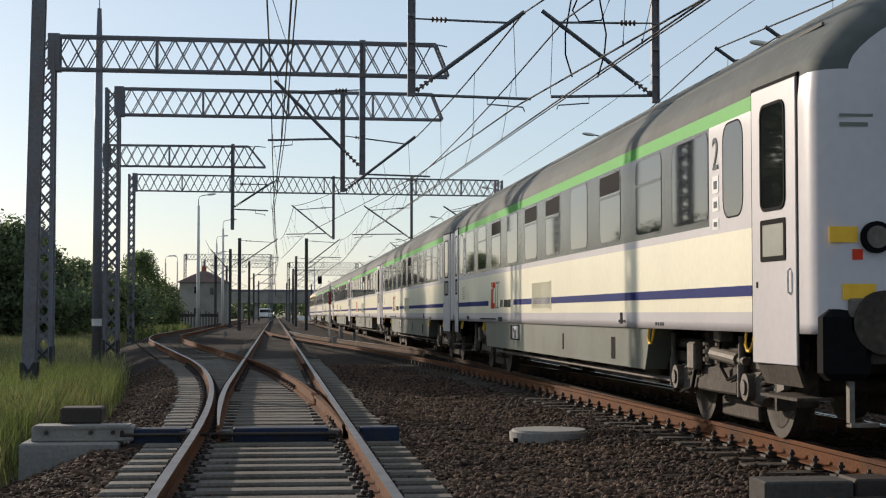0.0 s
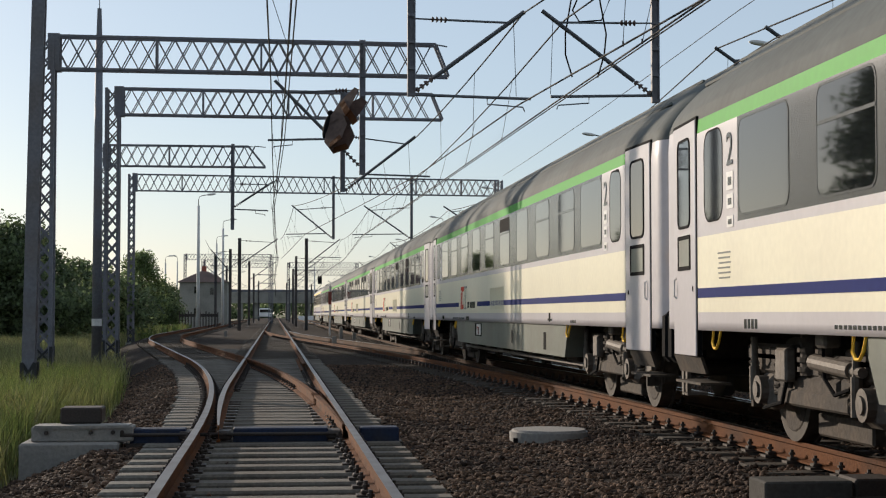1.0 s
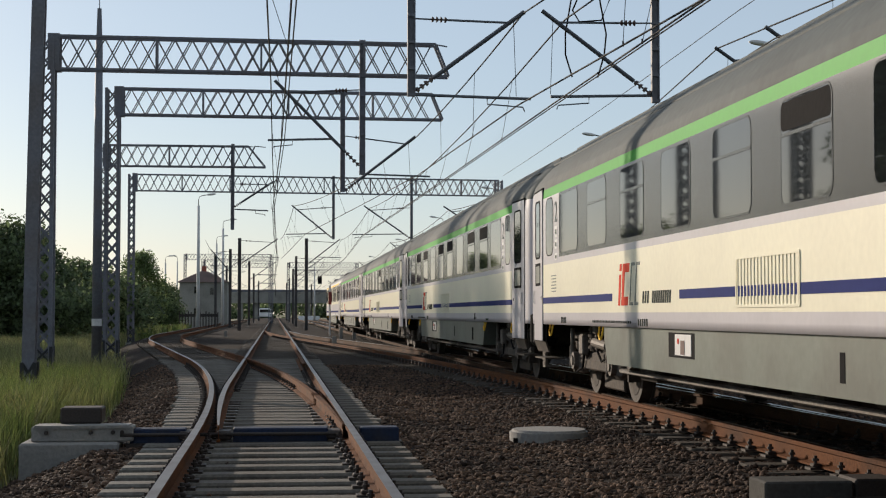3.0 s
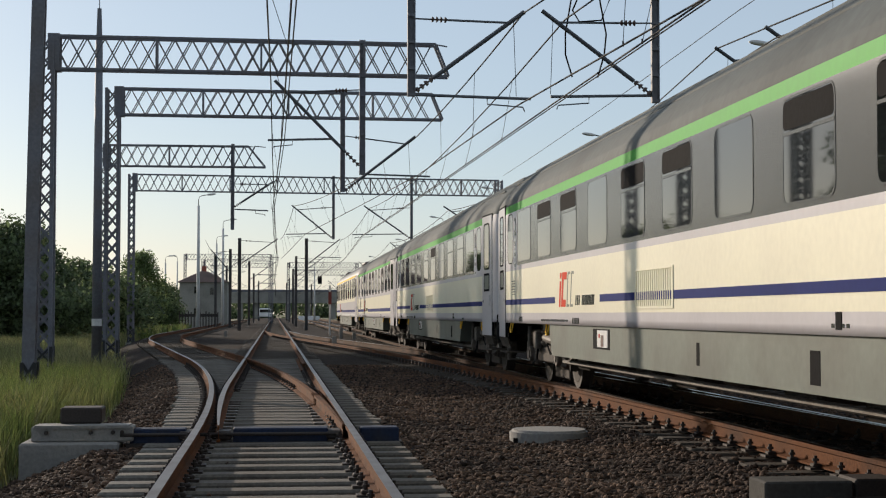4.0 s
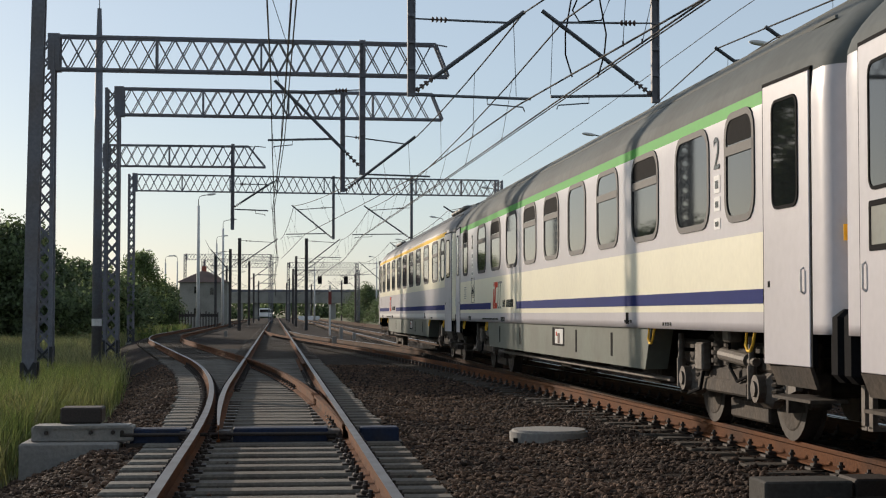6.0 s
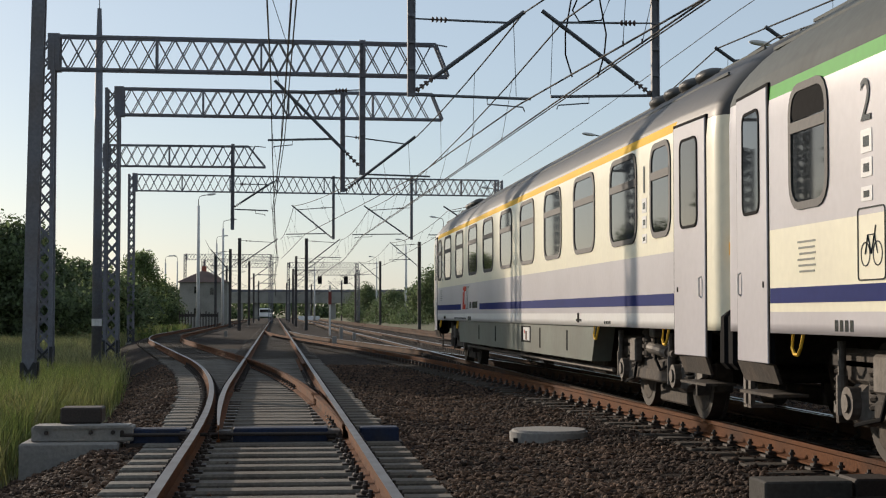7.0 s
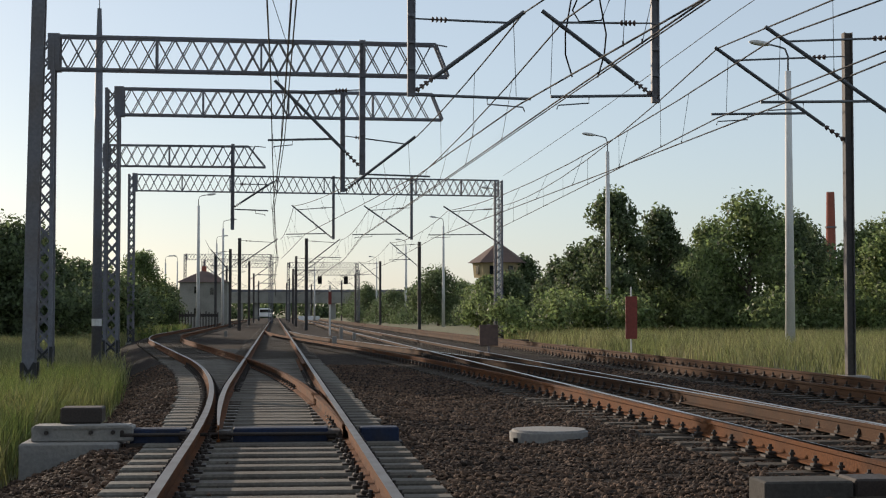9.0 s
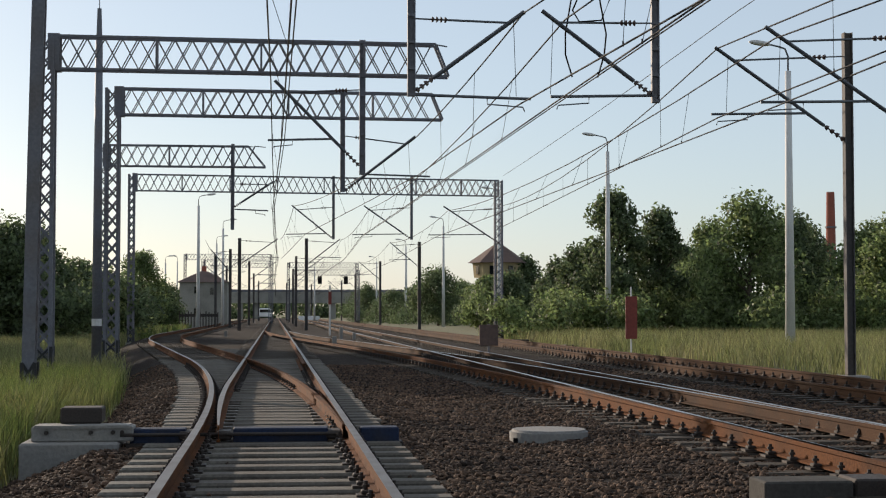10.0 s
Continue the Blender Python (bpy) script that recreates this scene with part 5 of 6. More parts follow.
# ---- trees, bushes, grass ----
def leaf_cloud(centres, radii, count, size, seed):
    """Small leaf faces scattered through overlapping clumps, denser towards their outsides."""
    g = np.random.default_rng(seed)
    centres, radii = np.array(centres), np.array(radii)
    k = g.choice(len(centres), count, p=(radii ** 2) / (radii ** 2).sum())
    d = g.normal(size=(count, 3))
    d /= np.linalg.norm(d, axis=1)[:, None]
    rr = radii[k] * (0.3 + 1.0 * g.random(count) ** 0.8)
    p = centres[k] + d * rr[:, None] * np.array([1, 1, 0.85])
    n = d + g.normal(size=(count, 3)) * 0.7
    n /= np.linalg.norm(n, axis=1)[:, None]
    u = np.cross(n, g.normal(size=(count, 3)))
    u /= np.linalg.norm(u, axis=1)[:, None]
    w = np.cross(n, u)
    s = size * (0.6 + 0.8 * g.random(count))[:, None]
    v = np.stack([p - u * s, p + w * s * 0.55, p + u * s, p - w * s * 0.55], axis=1).reshape(-1, 3)
    f = np.arange(count * 4).reshape(-1, 4)
    return v, f


def tree(x, y, h, spread, seed, leaf="leaf", count=11000, size=0.14, low=0.16, lab="leafy green deciduous tree at the edge of the meadow"):
    g = np.random.default_rng(seed)
    t = thing("tree", lab, "tree", "trees beside the railway")
    z0 = -0.7
    spread *= 1.18
    bm = bmesh.new()
    bar(bm, (x, y, z0), (x + g.normal(0, 0.15), y, h * 0.55), 0.02 * h + 0.05, 8, 0.012 * h)
    centres, radii = [], []
    n = 60
    for i in range(n):
        a = g.random() * 2 * math.pi
        u = low + (1 - low) * (i + g.random()) / n
        prof = math.sin(math.pi * min(1, (u - low) / (1 - low) * 0.80 + 0.20)) ** 0.7
        r = spread * prof * (0.15 + 0.75 * g.random())
        c = (x + r * math.cos(a), y + r * math.sin(a), h * u - spread * 0.15)
        centres.append(c)
        radii.append(spread * (0.18 + 0.22 * g.random()))
        if i % 3 == 0:
            bar(bm, (x, y, max(0.3, h * u * 0.6)), c, 0.008 * h, 5, 0.02)
    part("trunk", bm, M["bark"], t)
    v, f = leaf_cloud(centres, radii, count, size, seed + 1000)
    raw("crown", v, f, M[leaf], t)
    return t


def bush_row(name, lab, spots, seed, leaf="leaf", count=900, size=0.13):
    """One hedge-like belt of undergrowth."""
    g = np.random.default_rng(seed)
    cs, rs = [], []
    for x, y, r, h in spots:
        for i in range(4):
            cs.append((x + g.normal(0, r * 0.5), y + g.normal(0, r * 0.3), -0.4 + h * (0.2 + 0.65 * g.random())))
            rs.append(r * (0.45 + 0.3 * g.random()))
    v, f = leaf_cloud(cs, rs, count * len(spots), size, seed)
    return tagged(raw(name, v, f, M[leaf]), lab, "bushes", kind="stuff")


def at(px, d):
    """How far aside something lies that shows at px across the view, d metres ahead."""
    return d * math.tan(radians(6.055) + math.atan((px - 784) / 2800))


def hgt(py, d, px=487):
    return (555.5 - py) / 2800 * (d * 0.9944 + at(px, d) * 0.1055) + 1.126


def build_trees():
    s = 100
    for px, top, d, spread, leaf in ((1085, 338, 96, 2.2, "leafdark"), (1165, 372, 98, 2.0, "leafdark"), (1265, 395, 106, 2.3, "leaf"), (1325, 352, 92, 3.0, "leaf"), (1400, 378, 100, 2.4, "leafdark"),
                                     (1425, 400, 106, 2.0, "leafdark"), (1545, 400, 96, 2.2, "leaf"), (1600, 380, 92, 2.6, "leaf"), (1680, 370, 90, 3.0, "leaf"), (1025, 440, 110, 2.0, "leafdark"), (985, 462, 118, 2.2, "leafdark"),
                                     (1215, 440, 112, 2.2, "leafdark"), (775, 478, 190, 3.2, "leafdark"), (815, 500, 200, 2.6, "leaf"), (925, 455, 150, 2.6, "leafdark"), (860, 500, 165, 2.4, "leaf"), (740, 505, 230, 3.0, "leafdark"),
                                     (700, 515, 260, 3.2, "leafdark"), (650, 505, 300, 3.6, "leafdark"), (1480, 470, 115, 2.4, "leafdark"), (862, 492, 138, 1.9, "leaf"), (905, 486, 136, 2.2, "leafdark")):
        s += 1
        tree(at(px, d), d, hgt(top, d, px), spread, s, leaf)
    for px, top, d, spread, leaf in ((20, 392, 92, 2.8, "leafdark"), (-60, 385, 92, 3.0, "leafdark"), (65, 405, 100, 2.2, "leafdark"), (135, 468, 120, 2.4, "leafdark"), (105, 490, 110, 2.2, "leafdark"), (250, 445, 170, 2.4, "leaf"),
                                     (280, 500, 175, 2.6, "leafdark"), (225, 500, 150, 2.4, "leafdark"), (300, 505, 210, 2.6, "leafdark"), (180, 490, 130, 2.4, "leafdark")):
        s += 1
        tree(at(px, d), d, hgt(top, d, px), spread, s, leaf, low=0.1, lab="dark green tree in the belt beyond the grass")
    # tall trees out of view, further off towards the sun, placed to shade the train
    for x, y, h in ((-31, 80, 19.0), (-32, 87, 19.5), (-30.5, 94, 18.5)):
        s += 1
        tree(x, y, h, 4.2, s, "leafdark", count=12000, size=0.25, low=0.08, lab="tall dark tree out of view towards the low sun, shading the train")
    spots = []
    for px in range(880, 1720, 28):
        d = 96 + rng.normal(0, 4)
        spots.append((at(px, d), d, 1.5, 2.4 + rng.random() * 1.4))
    bush_row("undergrowth", "dense green undergrowth below the trees", spots, 5, "leaf", 1000, 0.13)
    spots = [(at(px, 150 + (900 - px) * 0.4), 150 + (900 - px) * 0.4, 1.8, 2.6 + rng.random() * 1.2) for px in range(620, 900, 18)]
    bush_row("undergrowth", "dark bushes along the far side of the yard", spots, 6, "leafdark", 700, 0.16)
    spots = [(at(px, 96), 96 + rng.normal(0, 3), 1.7, 2.8 + rng.random() * 1.6) for px in range(-220, 240, 24)]
    bush_row("undergrowth", "dark bushes under the trees beyond the grass", spots, 7, "leafdark", 1000, 0.14)


def grass_patch(name, lab, xs, ys, hs, width, seed, leaf="grass"):
    """Grass blades: bent tapered strips."""
    g = np.random.default_rng(seed)
    n = len(xs)
    zb = np.array([max(ground_height(a, b), bed_height(a, b) if bed_edge(b)[0] < a < bed_edge(b)[1] else -9) for a, b in zip(xs, ys)])
    a = g.random(n) * 2 * math.pi
    lean = hs * (0.1 + 0.45 * g.random(n))
    b = g.random(n) * 2 * math.pi
    wx, wy = np.cos(a) * width / 2, np.sin(a) * width / 2
    lx, ly = np.cos(b) * lean, np.sin(b) * lean
    p0 = np.stack([xs - wx, ys - wy, zb - 0.03], 1)
    p1 = np.stack([xs + wx, ys + wy, zb - 0.03], 1)
    p2 = np.stack([xs + wx * 0.7 + lx * 0.35, ys + wy * 0.7 + ly * 0.35, zb + hs * 0.6], 1)
    p3 = np.stack([xs - wx * 0.7 + lx * 0.35, ys - wy * 0.7 + ly * 0.35, zb + hs * 0.6], 1)
    p4 = np.stack([xs + lx, ys + ly, zb + hs], 1)
    v = np.stack([p0, p1, p2, p3, p4], 1).reshape(-1, 3)
    i = np.arange(n)[:, None] * 5
    f = np.concatenate([i + np.array([[0, 1, 2]]), i + np.array([[0, 2, 3]]), i + np.array([[3, 2, 4]])])
    tagged(raw(name, v, f, M[leaf]), lab, "grass", kind="stuff")


def build_grass():
    g = np.random.default_rng(11)
    n = 60000
    ys = 10.5 + 29 * g.random(n) ** 1.1
    xs = np.array([bed_edge(b)[0] for b in ys]) + 0.15 - (0.12 * ys + 2.5) * g.random(n) - 0.3 * g.random(n)
    patch = np.array([0.6 + 0.9 * noise.noise((a * 0.6, b * 0.4, 5.0)) for a, b in zip(xs, ys)])
    keep = g.random(n) < 0.55 + 0.45 * patch
    xs, ys, patch = xs[keep], ys[keep], patch[keep]
    grass_patch("tall_grass", "tall yellow-green grass below the masts", xs, ys, (0.28 + 0.42 * g.random(len(xs))) * (0.8 + 0.4 * patch), 0.012, 21)
    n = 40000
    ys = 38 + 60 * g.random(n)
    xs = np.array([bed_edge(b)[0] for b in ys]) - 16 * g.random(n) + 0.2
    grass_patch("tall_grass", "dry pale meadow grass beyond the masts", xs, ys, 0.3 + 0.45 * g.random(n), 0.03, 22, "straw")
    n = 5000
    ys = 18.5 + 6 * g.random(n)
    xs = -2.75 - 1.5 * g.random(n) - 0.05 * (ys - 18)
    grass_patch("tall_grass", "bright green clump of tall weeds beside the point machine", xs, ys, 0.45 + 0.5 * g.random(n) ** 1.5, 0.016, 25)
    n = 6000
    ys = 100 + 45 * g.random(n)
    xs = -9.5 + 4 * g.random(n) - 2
    grass_patch("tall_grass", "bright grass by the curve of the siding", xs, ys, 0.4 + 0.5 * g.random(n), 0.05, 23)
    n = 60000
    ys = 28 + 75 * g.random(n)
    xs = 13.2 + 24 * g.random(n)
    grass_patch("meadow_grass", "tall meadow grass beyond the outer track", xs, ys, 0.35 + 0.45 * g.random(n), 0.028, 24, "straw")


def build_stones():
    """Loose ballast stones lying on the bed near the eye."""
    g = np.random.default_rng(31)
    bm = bmesh.new()
    bmesh.ops.create_icosphere(bm, subdivisions=1, radius=1.0)
    base = np.array([v.co[:] for v in bm.verts])
    bm.faces.ensure_lookup_table()
    tri = np.array([[v.index for v in f.verts] for f in bm.faces])
    bm.free()
    n = 120000
    ys = 9.0 + 33 * g.random(n) ** 1.5
    lo = np.array([bed_edge(b)[0] for b in ys])
    xs = lo - 0.2 + (11.5 - lo) * g.random(n)
    # within the sight of the eye, and few on the sleepers of the middle track
    ok = (xs > ys * -0.20 - 0.5) & (xs < ys * 0.42 + 0.5) & ((np.abs(xs) > 1.30) | (g.random(n) < 0.06)) & ((xs < np.array([crossover(b) for b in ys]) - 1.32) | (xs > T2 + 1.3) | (g.random(n) < 0.38)) & ((np.abs(xs - T3) > 1.3) | (g.random(n) < 0.3))
    xs, ys = xs[ok], ys[ok]
    n = len(xs)
    zs = np.array([bed_height(a, b) for a, b in zip(xs, ys)])
    r = 0.013 + 0.020 * g.random(n) ** 1.3
    shape = base[None] * (0.65 + 0.6 * g.random((n, len(base), 1))) * (0.7 + 0.6 * g.random((n, 1, 3))) * r[:, None, None]
    shape[:, :, 2] *= 0.75
    v = shape + np.stack([xs, ys, zs + r * 0.3], 1)[:, None, :]
    f = tri[None] + (np.arange(n) * len(base))[:, None, None]
    tagged(raw("ballast_stones", v.reshape(-1, 3), f.reshape(-1, 3), M["stone"]), "loose brown-grey crushed stones between the tracks", "stones", kind="stuff")


build_trees()
build_grass()
build_stones()


# ---- trackside things ----
def build_turnout_gear():
    t = thing("point_machine", "grey point machine on a concrete base with a dark cover box", "point machine")
    bm = bmesh.new()
    box(bm, -2.53, 16.15, -0.62, -1.55, 16.95, -0.165, bevel=0.02)
    part("base", bm, M["concrete"], t, "stained concrete base")
    bm = bmesh.new()
    box(bm, -2.43, 16.3, -0.165, -1.42, 16.62, -0.01, bevel=0.012)
    box(bm, -2.40, 16.28, -0.03, -1.46, 16.64, 0.0)
    case = part("case", bm, M["concrete"], t, "pale grey painted steel case")
    for x in (-2.28, -1.84, -1.62, -1.53):
        bm = bmesh.new()
        bar(bm, (x, 16.27, -0.07), (x, 16.31, -0.07), 0.022, 8)
        part("bolt", bm, M["fasten"], case)
    bm = bmesh.new()
    box(bm, -2.18, 16.55, 0.0, -1.76, 16.92, 0.165, bevel=0.015)
    part("cover_box", bm, M["fasten"], t, "dark steel cover box")
    b = thing("switch_beam", "blue painted hollow steel sleeper holding the point rods", "switch beam")
    for x0, x1 in ((-1.46, -0.90), (-0.42, 0.55), (0.88, 1.28)):
        bm = bmesh.new()
        box(bm, x0, 16.36, -0.20, x1, 16.64, -0.045, bevel=0.012)
        part("beam", bm, M["bluebeam"], b)
    bm = bmesh.new()
    box(bm, -1.5, 16.34, -0.32, 1.32, 16.66, -0.19)
    part("sole_plate", bm, M["fasten"], b)
    for z, y in ((-0.10, 16.30), (-0.14, 16.70)):
        bm = bmesh.new()
        bar(bm, (-1.55, y, z), (0.70, y, z), 0.018, 8)
        part("point_rod", bm, M["fasten"], b)
    for x in (-0.50, 0.62, -0.88):
        bm = bmesh.new()
        box(bm, x - 0.09, 16.3, -0.16, x + 0.07, 16.7, -0.07, bevel=0.02)
        part("lock_piece", bm, M["fasten"], b)
    # sliding chairs under the blades
    k = thing("slide_chairs", "dark oiled slide chairs under the switch blades", "slide chairs")
    y = 17.1
    while y < 24:
        for x in (-0.62, 0.62):
            bm = bmesh.new()
            box(bm, x - 0.16, y - 0.08, -0.186, x + 0.14, y + 0.08, -0.16, bevel=0.008)
            part("chair", bm, M["gear"], k)
        y += SLEEPER_GAP
    w = thing("manhole_cover", "round pale concrete well ring with a lid, set in ballast", "manhole")
    bm = bmesh.new()
    bar(bm, (3.06, 17.6, -0.42), (3.06, 17.6, -0.19), 0.44, 40)
    part("ring", bm, M["concrete"], w)
    bm = bmesh.new()
    bar(bm, (3.06, 17.6, -0.19), (3.06, 17.6, -0.165), 0.42, 40, 0.41)
    part("lid", bm, M["concrete"], w)
    for a in (205, 305):
        # solid black blocks paint the dark of the lifting holes
        bm = bmesh.new()
        x, y = 3.06 + 0.44 * math.cos(radians(a)), 17.6 + 0.44 * math.sin(radians(a))
        box(bm, x - 0.03, y - 0.03, -0.31, x + 0.03, y + 0.03, -0.25)
        part("lifting_hole_shade", bm, M["black"], w)
    c = thing("cable_trough", "weathered concrete cable trough block beside the rail, coloured dark for shade", "concrete block")
    bm = bmesh.new()
    # the darker concrete colour holds the shade lying on this block
    box(bm, 3.50, 11.1, -0.45, 4.16, 11.5, -0.08, bevel=0.015)
    part("block", bm, M["shadedblock"], c)
    bm = bmesh.new()
    box(bm, 4.18, 11.12, -0.45, 4.52, 11.5, -0.07, bevel=0.015)
    part("block", bm, M["fasten"], c)


def build_posts():
    p = thing("pole", "tall tapered grey pole with a thin tip and white band", "pole")
    x, y = at(172, 46), 46.0
    bm = bmesh.new()
    bar(bm, (x, y, -0.65), (x, y, 9.1), 0.15, 12, 0.10)
    part("shaft", bm, M["steel"], p, smooth=True)
    bm = bmesh.new()
    bar(bm, (x, y, 9.1), (x, y, 9.9), 0.085, 10, 0.06)
    bar(bm, (x, y, 9.9), (x, y, 10.4), 0.015, 6)
    part("tip", bm, M["steel"], p)
    bm = bmesh.new()
    bar(bm, (x, y, 0.78), (x, y, 0.98), 0.147, 12, 0.146)
    part("band", bm, M["polepaint"], p, "white painted band")
    for px, py0, py1, d, w, h, lab, mat_ in ((865, 575, 612, 50.3, 0.6, 0.66, "dark brown back of a low sign board on a post", "tiles"), (1117, 525, 600, 56, 0.42, 1.5, "tall narrow dull red board on a thin post", "oxide")):
        s = thing("track_sign", lab, "sign")
        x = at(px, d)
        z1, z0 = hgt(py0, d, px), hgt(py1, d, px)
        bm = bmesh.new()
        box(bm, x - w / 2, d - 0.03, z0, x + w / 2, d + 0.03, z1, bevel=0.01)
        part("board", bm, M[mat_], s)
        bm = bmesh.new()
        bar(bm, (x, d + 0.06, -0.5), (x, d + 0.06, z1 + (0.35 if h > 1 else 0.02)), 0.03, 8)
        part("post", bm, M["polepaint"] if h > 1 else M["steel"], s)
    s = thing("signal_post", "white post with a red panel between the tracks", "signal")
    x, d = at(584, 99), 99.0
    bm = bmesh.new()
    bar(bm, (x, d, -0.3), (x, d, 2.9), 0.06, 8)
    part("post", bm, M["polepaint"], s)
    bm = bmesh.new()
    box(bm, x - 0.10, d - 0.09, 1.7, x + 0.10, d - 0.05, 2.5)
    part("panel", bm, M["oxide"], s)
    for px, d, h in ((604, 84, 0.62), (627, 82, 0.35), (400, 95, 0.3), (592, 62, 0.45)):
        k = thing("marker_post", "short pale concrete marker post in the ballast", "marker post", "marker posts")
        x = at(px, d)
        bm = bmesh.new()
        box(bm, x - 0.09, d - 0.09, -0.35, x + 0.09, d + 0.09, -0.2 + h, bevel=0.02)
        part("stone", bm, M["concrete"], k)
    for px, d in ((925, 83), (1020, 72)):
        k = thing("cable_pit", "dark flat cable pit lid in the grass verge", "pit lid")
        x = at(px, d)
        bm = bmesh.new()
        box(bm, x - 0.55, d - 0.3, -0.6, x + 0.55, d + 0.3, hgt(601 if px < 1000 else 610, d, px), bevel=0.02)
        part("lid", bm, M["fasten"], k)
    for px in (566, 612):
        k = thing("hanging_signal", "black signal head hanging from the distant gantry", "signal")
        d = 229.5
        bm = bmesh.new()
        box(bm, at(px, d) - 0.30, d - 0.3, hgt(503, d), at(px, d) + 0.30, d + 0.1, hgt(489, d), bevel=0.05)
        part("head", bm, M["black"], k)


def build_far():
    h = thing("house", "grey rendered railway house with hipped dark roof", "house")
    d = 200.0
    x0, x1, ze, zr = at(318, d), at(402, d), hgt(500, d), hgt(483, d)
    bm = bmesh.new()
    box(bm, x0, d, -0.7, x1, d + 9, ze)
    part("wall", bm, M["render_wall"], h)
    bm = bmesh.new()
    e = 0.35
    c = [bm.verts.new(p) for p in ((x0 - e, d - e, ze), (x1 + e, d - e, ze), (x1 + e, d + 9 + e, ze), (x0 - e, d + 9 + e, ze))]
    mx = (x0 + x1) / 2
    r = [bm.verts.new((mx - 0.3, d + 2.8, zr + 0.3)), bm.verts.new((mx + 0.3, d + 6.2, zr + 0.3))]
    for f in ((c[0], c[1], r[0]), (c[1], c[2], r[1], r[0]), (c[2], c[3], r[1]), (c[3], c[0], r[0], r[1]), (c[3], c[2], c[1], c[0])):
        bm.faces.new(f)
    part("roof", bm, M["tiles"], h)
    bm = bmesh.new()
    box(bm, mx - 0.35, d + 3.5, ze, mx + 0.2, d + 4.1, zr + 0.9)
    part("chimney", bm, M["brick"], h)
    for px, a, b in ((347, 508, 520), (347, 546, 557), (375, 510, 522)):
        bm = bmesh.new()
        box(bm, at(px - 3, d), d - 0.04, hgt(b, d), at(px + 3, d), d + 0.05, hgt(a, d))
        part("window", bm, M["glass"], h)
    f = thing("fence", "dark timber fence before the railway house", "fence")
    d = 150.0
    n = 14
    for i in range(n):
        bm = bmesh.new()
        x = at(318 + 68 * i / (n - 1), d)
        box(bm, x - 0.05, d - 0.05, -0.6, x + 0.05, d + 0.05, hgt(551 + (i % 3) * 2, d))
        part("fence_post", bm, M["fasten"], f)
    bm = bmesh.new()
    box(bm, at(318, d), d - 0.02, hgt(561, d), at(386, d), d + 0.02, hgt(556, d))
    part("fence_rail", bm, M["fasten"], f)
    b = thing("road_bridge", "long grey concrete road bridge far over the tracks", "bridge")
    d = 430.0
    bm = bmesh.new()
    box(bm, at(350, d), d, hgt(537, d), at(760, d), d + 9, hgt(517, d), bevel=0.1)
    part("deck", bm, M["render_wall"], b)
    bm = bmesh.new()
    box(bm, at(350, d), d - 0.2, hgt(517, d), at(760, d), d, hgt(513, d))
    part("parapet", bm, M["steel"], b)
    for px in (425, 455, 510, 545, 590, 640, 690):
        bm = bmesh.new()
        box(bm, at(px, d) - 0.7, d + 1, -0.7, at(px, d) + 0.7, d + 8, hgt(537, d), bevel=0.1)
        part("pier", bm, M["render_wall"], b)
    v = thing("van", "small white van at the far level crossing", "van")
    d = 330.0
    x0, x1 = at(457, d), at(481, d)
    bm = bmesh.new()
    box(bm, x0, d, hgt(562, d) + 0.1, x1, d + 4.6, hgt(554, d), bevel=0.12)
    box(bm, x0 + 0.2, d + 0.1, hgt(554, d) - 0.05, x1 - 0.2, d + 3.4, hgt(546, d), bevel=0.2)
    part("body", bm, M["white"], v)
    bm = bmesh.new()
    box(bm, x0 + 0.35, d + 0.05, hgt(553, d), x1 - 0.35, d + 0.14, hgt(548, d))
    part("windscreen", bm, M["glass"], v)
    for x in (x0 + 0.2, x1 - 0.2):
        for y in (d + 0.9, d + 3.6):
            bm = bmesh.new()
            bar(bm, (x - 0.12, y, 0.0), (x + 0.12, y, 0.0), 0.36, 14)
            part("wheel", bm, M["black"], v)
    w = thing("white_barrier", "low white barrier across the far yard", "barrier")
    d = 320.0
    bm = bmesh.new()
    box(bm, at(528, d), d, -0.62, at(566, d), d + 0.1, 0.65)
    part("board", bm, M["white"], w)
    t = thing("water_tower", "ochre octagonal tower room under a brown pointed roof", "tower")
    d = 150.0
    cx = at(882, d)
    za, ze, zb = hgt(430, d, 880), hgt(466, d, 880), hgt(492, d, 880)
    bm = bmesh.new()
    bar(bm, (cx, d, zb), (cx, d, ze), 2.35, 8, 2.5)
    part("upper_room", bm, M["ochre"], t)
    bm = bmesh.new()
    bar(bm, (cx, d, -0.8), (cx, d, zb), 1.9, 8)
    part("shaft", bm, M["brick"], t)
    bm = bmesh.new()
    bar(bm, (cx, d, ze), (cx, d, za), 2.95, 8, 0.15)
    part("roof", bm, M["tiles"], t)
    for k in range(8):
        a = radians(22.5 + 45 * k)
        bm = bmesh.new()
        p = Vector((cx + 2.28 * math.cos(a), d + 2.28 * math.sin(a), (ze + zb) / 2))
        bmesh.ops.create_cube(bm, size=1, matrix=Matrix.Translation(p) @ Matrix.Rotation(a, 4, "Z") @ Matrix.Diagonal((0.12, 0.5, 0.8, 1)))
        part("window", bm, M["glass"], t)
    c = thing("factory_chimney", "tall red brick factory chimney behind the trees", "chimney")
    d = 280.0
    x = at(1471, d)
    bm = bmesh.new()
    bar(bm, (x, d, -0.7), (x, d, hgt(340, d, 1471)), 1.15, 20, 0.72)
    part("stack", bm, M["brick"], c, smooth=False)
    bm = bmesh.new()
    bar(bm, (x, d, hgt(404, d, 1471)), (x, d, hgt(401, d, 1471)), 1.05, 16)
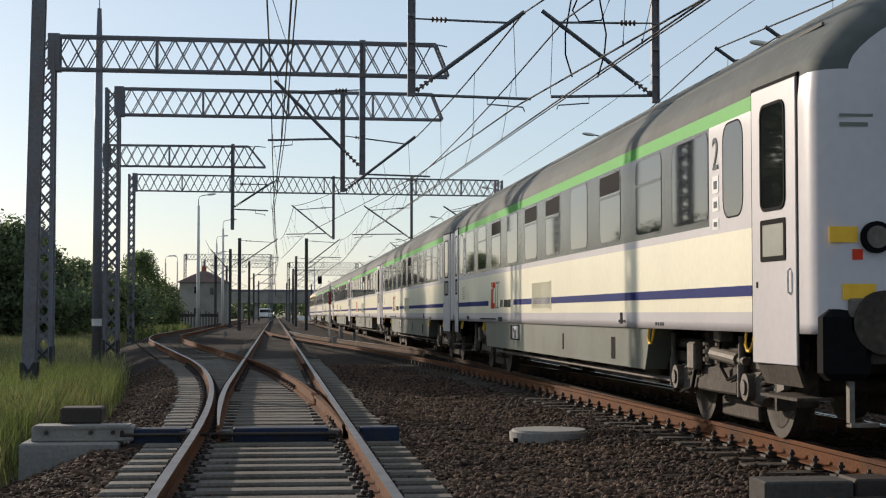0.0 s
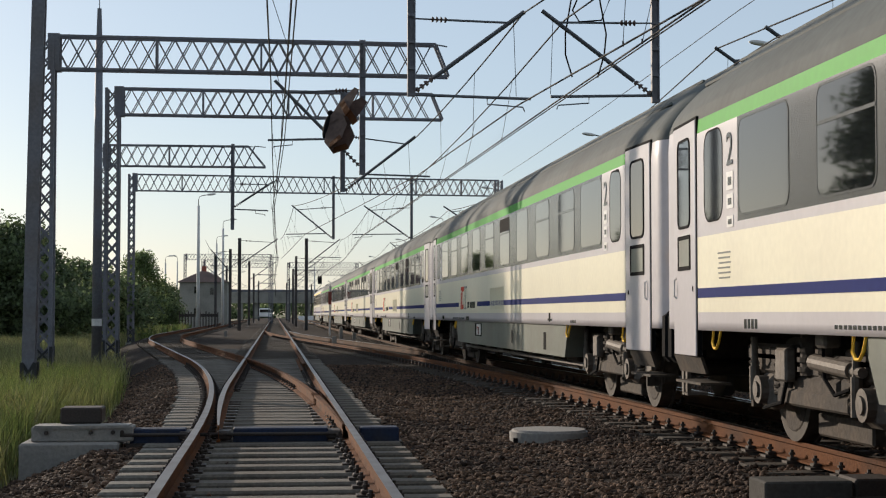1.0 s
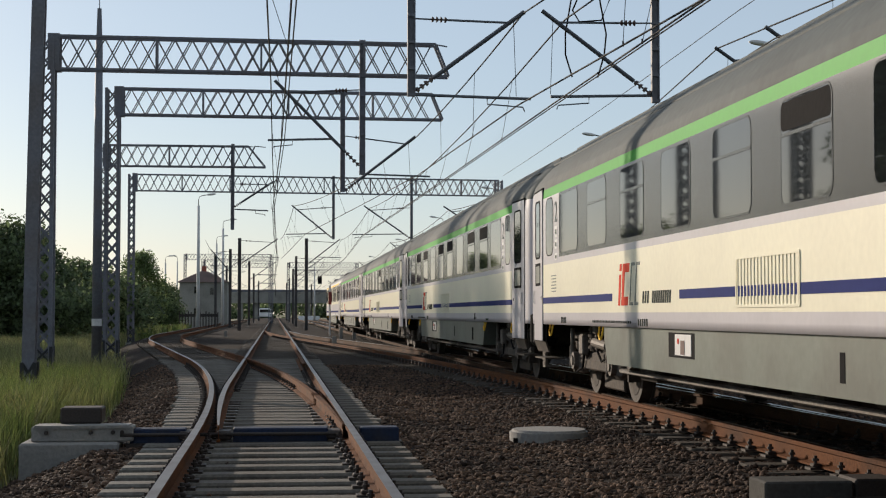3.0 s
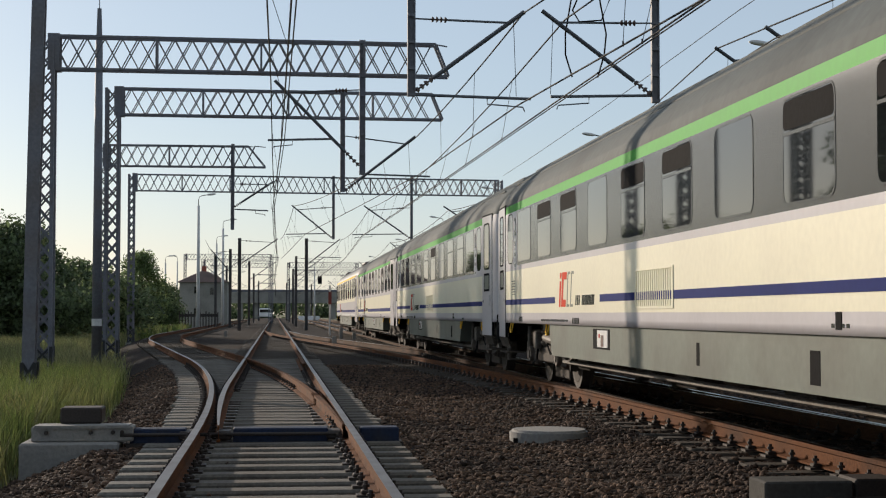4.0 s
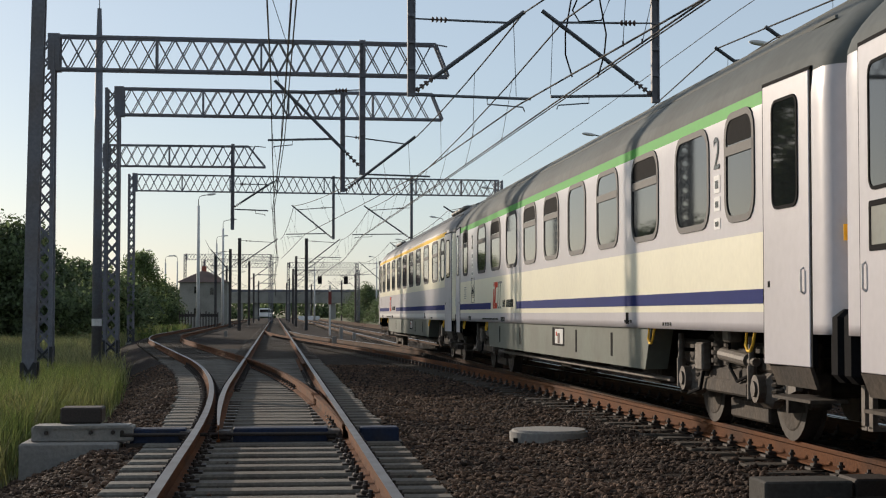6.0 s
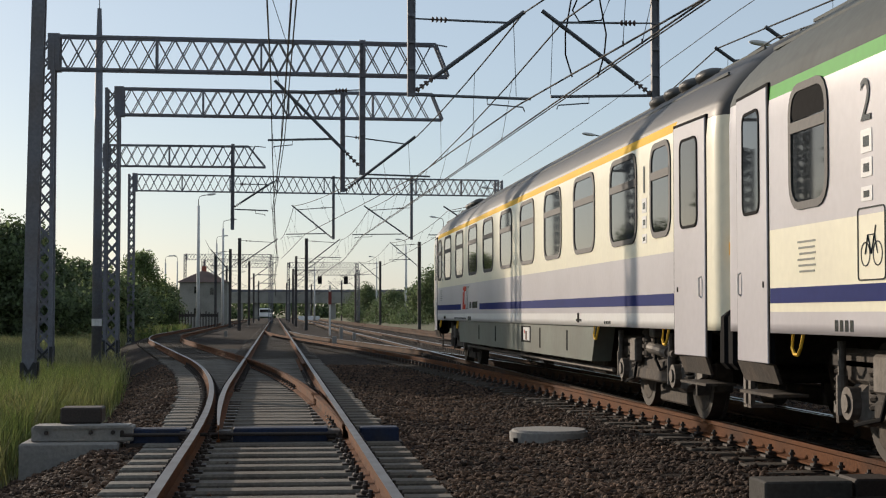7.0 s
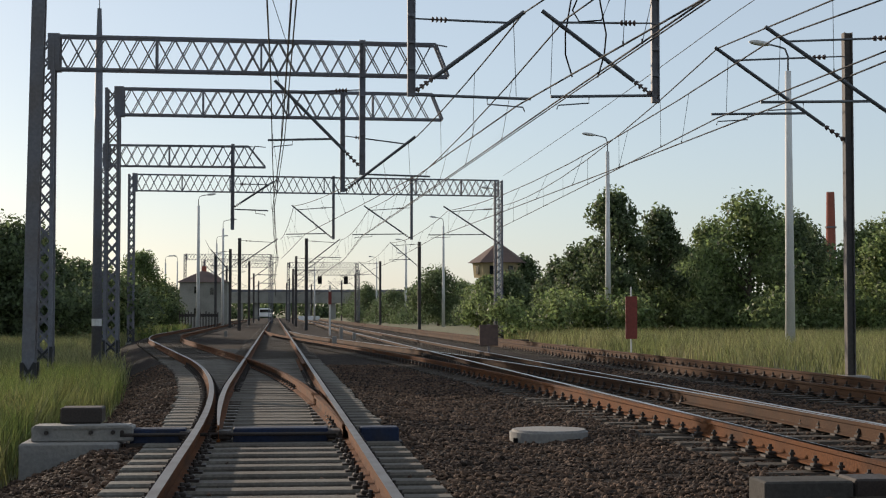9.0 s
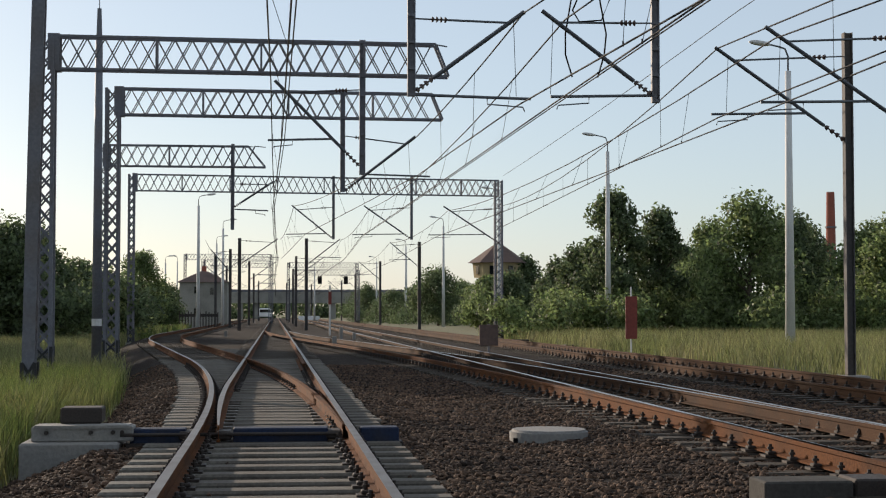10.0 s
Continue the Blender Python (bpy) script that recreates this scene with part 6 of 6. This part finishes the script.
    part("ring", bm, M["steel"], c)
    b = thing("shed", "low grey industrial building behind the trees", "building")
    d = 240.0
    bm = bmesh.new()
    box(bm, at(1440, d), d, -0.7, at(1500, d), d + 14, hgt(478, d, 1470), bevel=0.1)
    part("wall", bm, M["render_wall"], b)


def build_butterfly():
    """A dark butterfly with orange bands, wings half closed."""
    t = thing("butterfly", "dark brown butterfly with orange wing bands in flight", "butterfly")
    bm = bmesh.new()
    bmesh.ops.create_uvsphere(bm, u_segments=10, v_segments=8, radius=1, matrix=Matrix.Diagonal((0.003, 0.003, 0.013, 1)))
    bmesh.ops.create_uvsphere(bm, u_segments=8, v_segments=6, radius=0.0028, matrix=Matrix.Translation((0, 0, 0.014)))
    part("body", bm, M["black"], t)
    fore = [(0, 0.008), (0.012, 0.026), (0.024, 0.035), (0.030, 0.031), (0.026, 0.018), (0.020, 0.004), (0, -0.002)]
    hind = [(0, 0.001), (0.020, 0.005), (0.027, -0.006), (0.024, -0.020), (0.012, -0.027), (0.003, -0.018)]
    band = [(0.010, 0.020), (0.014, 0.024), (0.026, 0.010), (0.022, 0.005)]
    rim = [(0.0245, -0.0195), (0.012, -0.0265), (0.011, -0.021), (0.021, -0.015)]
    for s in (-1, 1):
        turn = Matrix.Rotation(radians(72 * -s), 4, "Z")
        for name, out, extra in (("forewing", fore, band), ("hindwing", hind, rim)):
            bm = bmesh.new()
            vs = [bm.verts.new((s * p, 0, q)) for p, q in out]
            r = bmesh.ops.extrude_face_region(bm, geom=[bm.faces.new(vs)])
            bmesh.ops.translate(bm, verts=[e for e in r["geom"] if isinstance(e, bmesh.types.BMVert)], vec=(0, 0.0006, 0))
            bmesh.ops.recalc_face_normals(bm, faces=bm.faces)
            bmesh.ops.transform(bm, matrix=turn, verts=bm.verts)
            wing = part(name, bm, M["wing"], t, "dark brown wing")
            bm = bmesh.new()
            vs = [bm.verts.new((s * p, -0.0004, q)) for p, q in extra]
            r = bmesh.ops.extrude_face_region(bm, geom=[bm.faces.new(vs)])
            bmesh.ops.translate(bm, verts=[e for e in r["geom"] if isinstance(e, bmesh.types.BMVert)], vec=(0, 0.0014, 0))
            bmesh.ops.recalc_face_normals(bm, faces=bm.faces)
            bmesh.ops.transform(bm, matrix=turn, verts=bm.verts)
            part("band", bm, M["rust"], wing, "orange-red band")
    return t


def build_far_woods():
    """A low wooded skyline all round the far end of the yard."""
    g = np.random.default_rng(77)
    cs, rs = [], []
    for x in np.arange(-260, 420, 3.5):
        y = 560 + g.normal(0, 25)
        cs.append((x, y, 0.5 + 4.0 * g.random()))
        rs.append(3.0 + 2.2 * g.random())
    v, f = leaf_cloud(cs, rs, 50000, 0.9, 78)
    tagged(raw("far_woods", v, f, M["leafdark"]), "low dark woods along the far horizon", "woods", kind="stuff")


build_far_woods()
build_turnout_gear()
build_posts()
build_far()
BUTTERFLY = build_butterfly()


# ---- motion ----
def motions():
    times = [i / 4 for i in range(41)]
    for c, ahead, wheels in TRAIN:
        walk(c, [(t, pose(T2, tail_at(t) - ahead, 0)) for t in times])
        turn, rows = 0.0, []
        angles = []
        for i in range(301):
            t = i / 30
            angles.append((t, turn))
            turn += min(86.0, math.degrees((tail_at(t) - tail_at(t + 1 / 30)) / 0.46))
        for w, y in wheels:
            walk(w, [(t, pose(0, y, 0.46, a, 0, 0)) for t, a in angles])
    walk(BUTTERFLY, [(0.0, pose(-0.9, -2.5, 2.4, 0, 20, 60)), (0.6, pose(-0.4, 0.2, 2.3, 0, 20, 50)), (0.9, pose(0.03, 1.4, 1.62, 0, -5, 60)), (1.0, pose(0.045, 1.40, 1.292, 0, 28, 60)),
                     (1.1, pose(0.08, 1.5, 1.66, 0, -5, 60)), (1.5, pose(0.6, 2.6, 2.9, 0, 0, 10)), (3.0, pose(3.0, 3.0, 6.0, 0, 0, 0)), (10.0, pose(20, -30, 9, 0, 0, 0))])


motions()
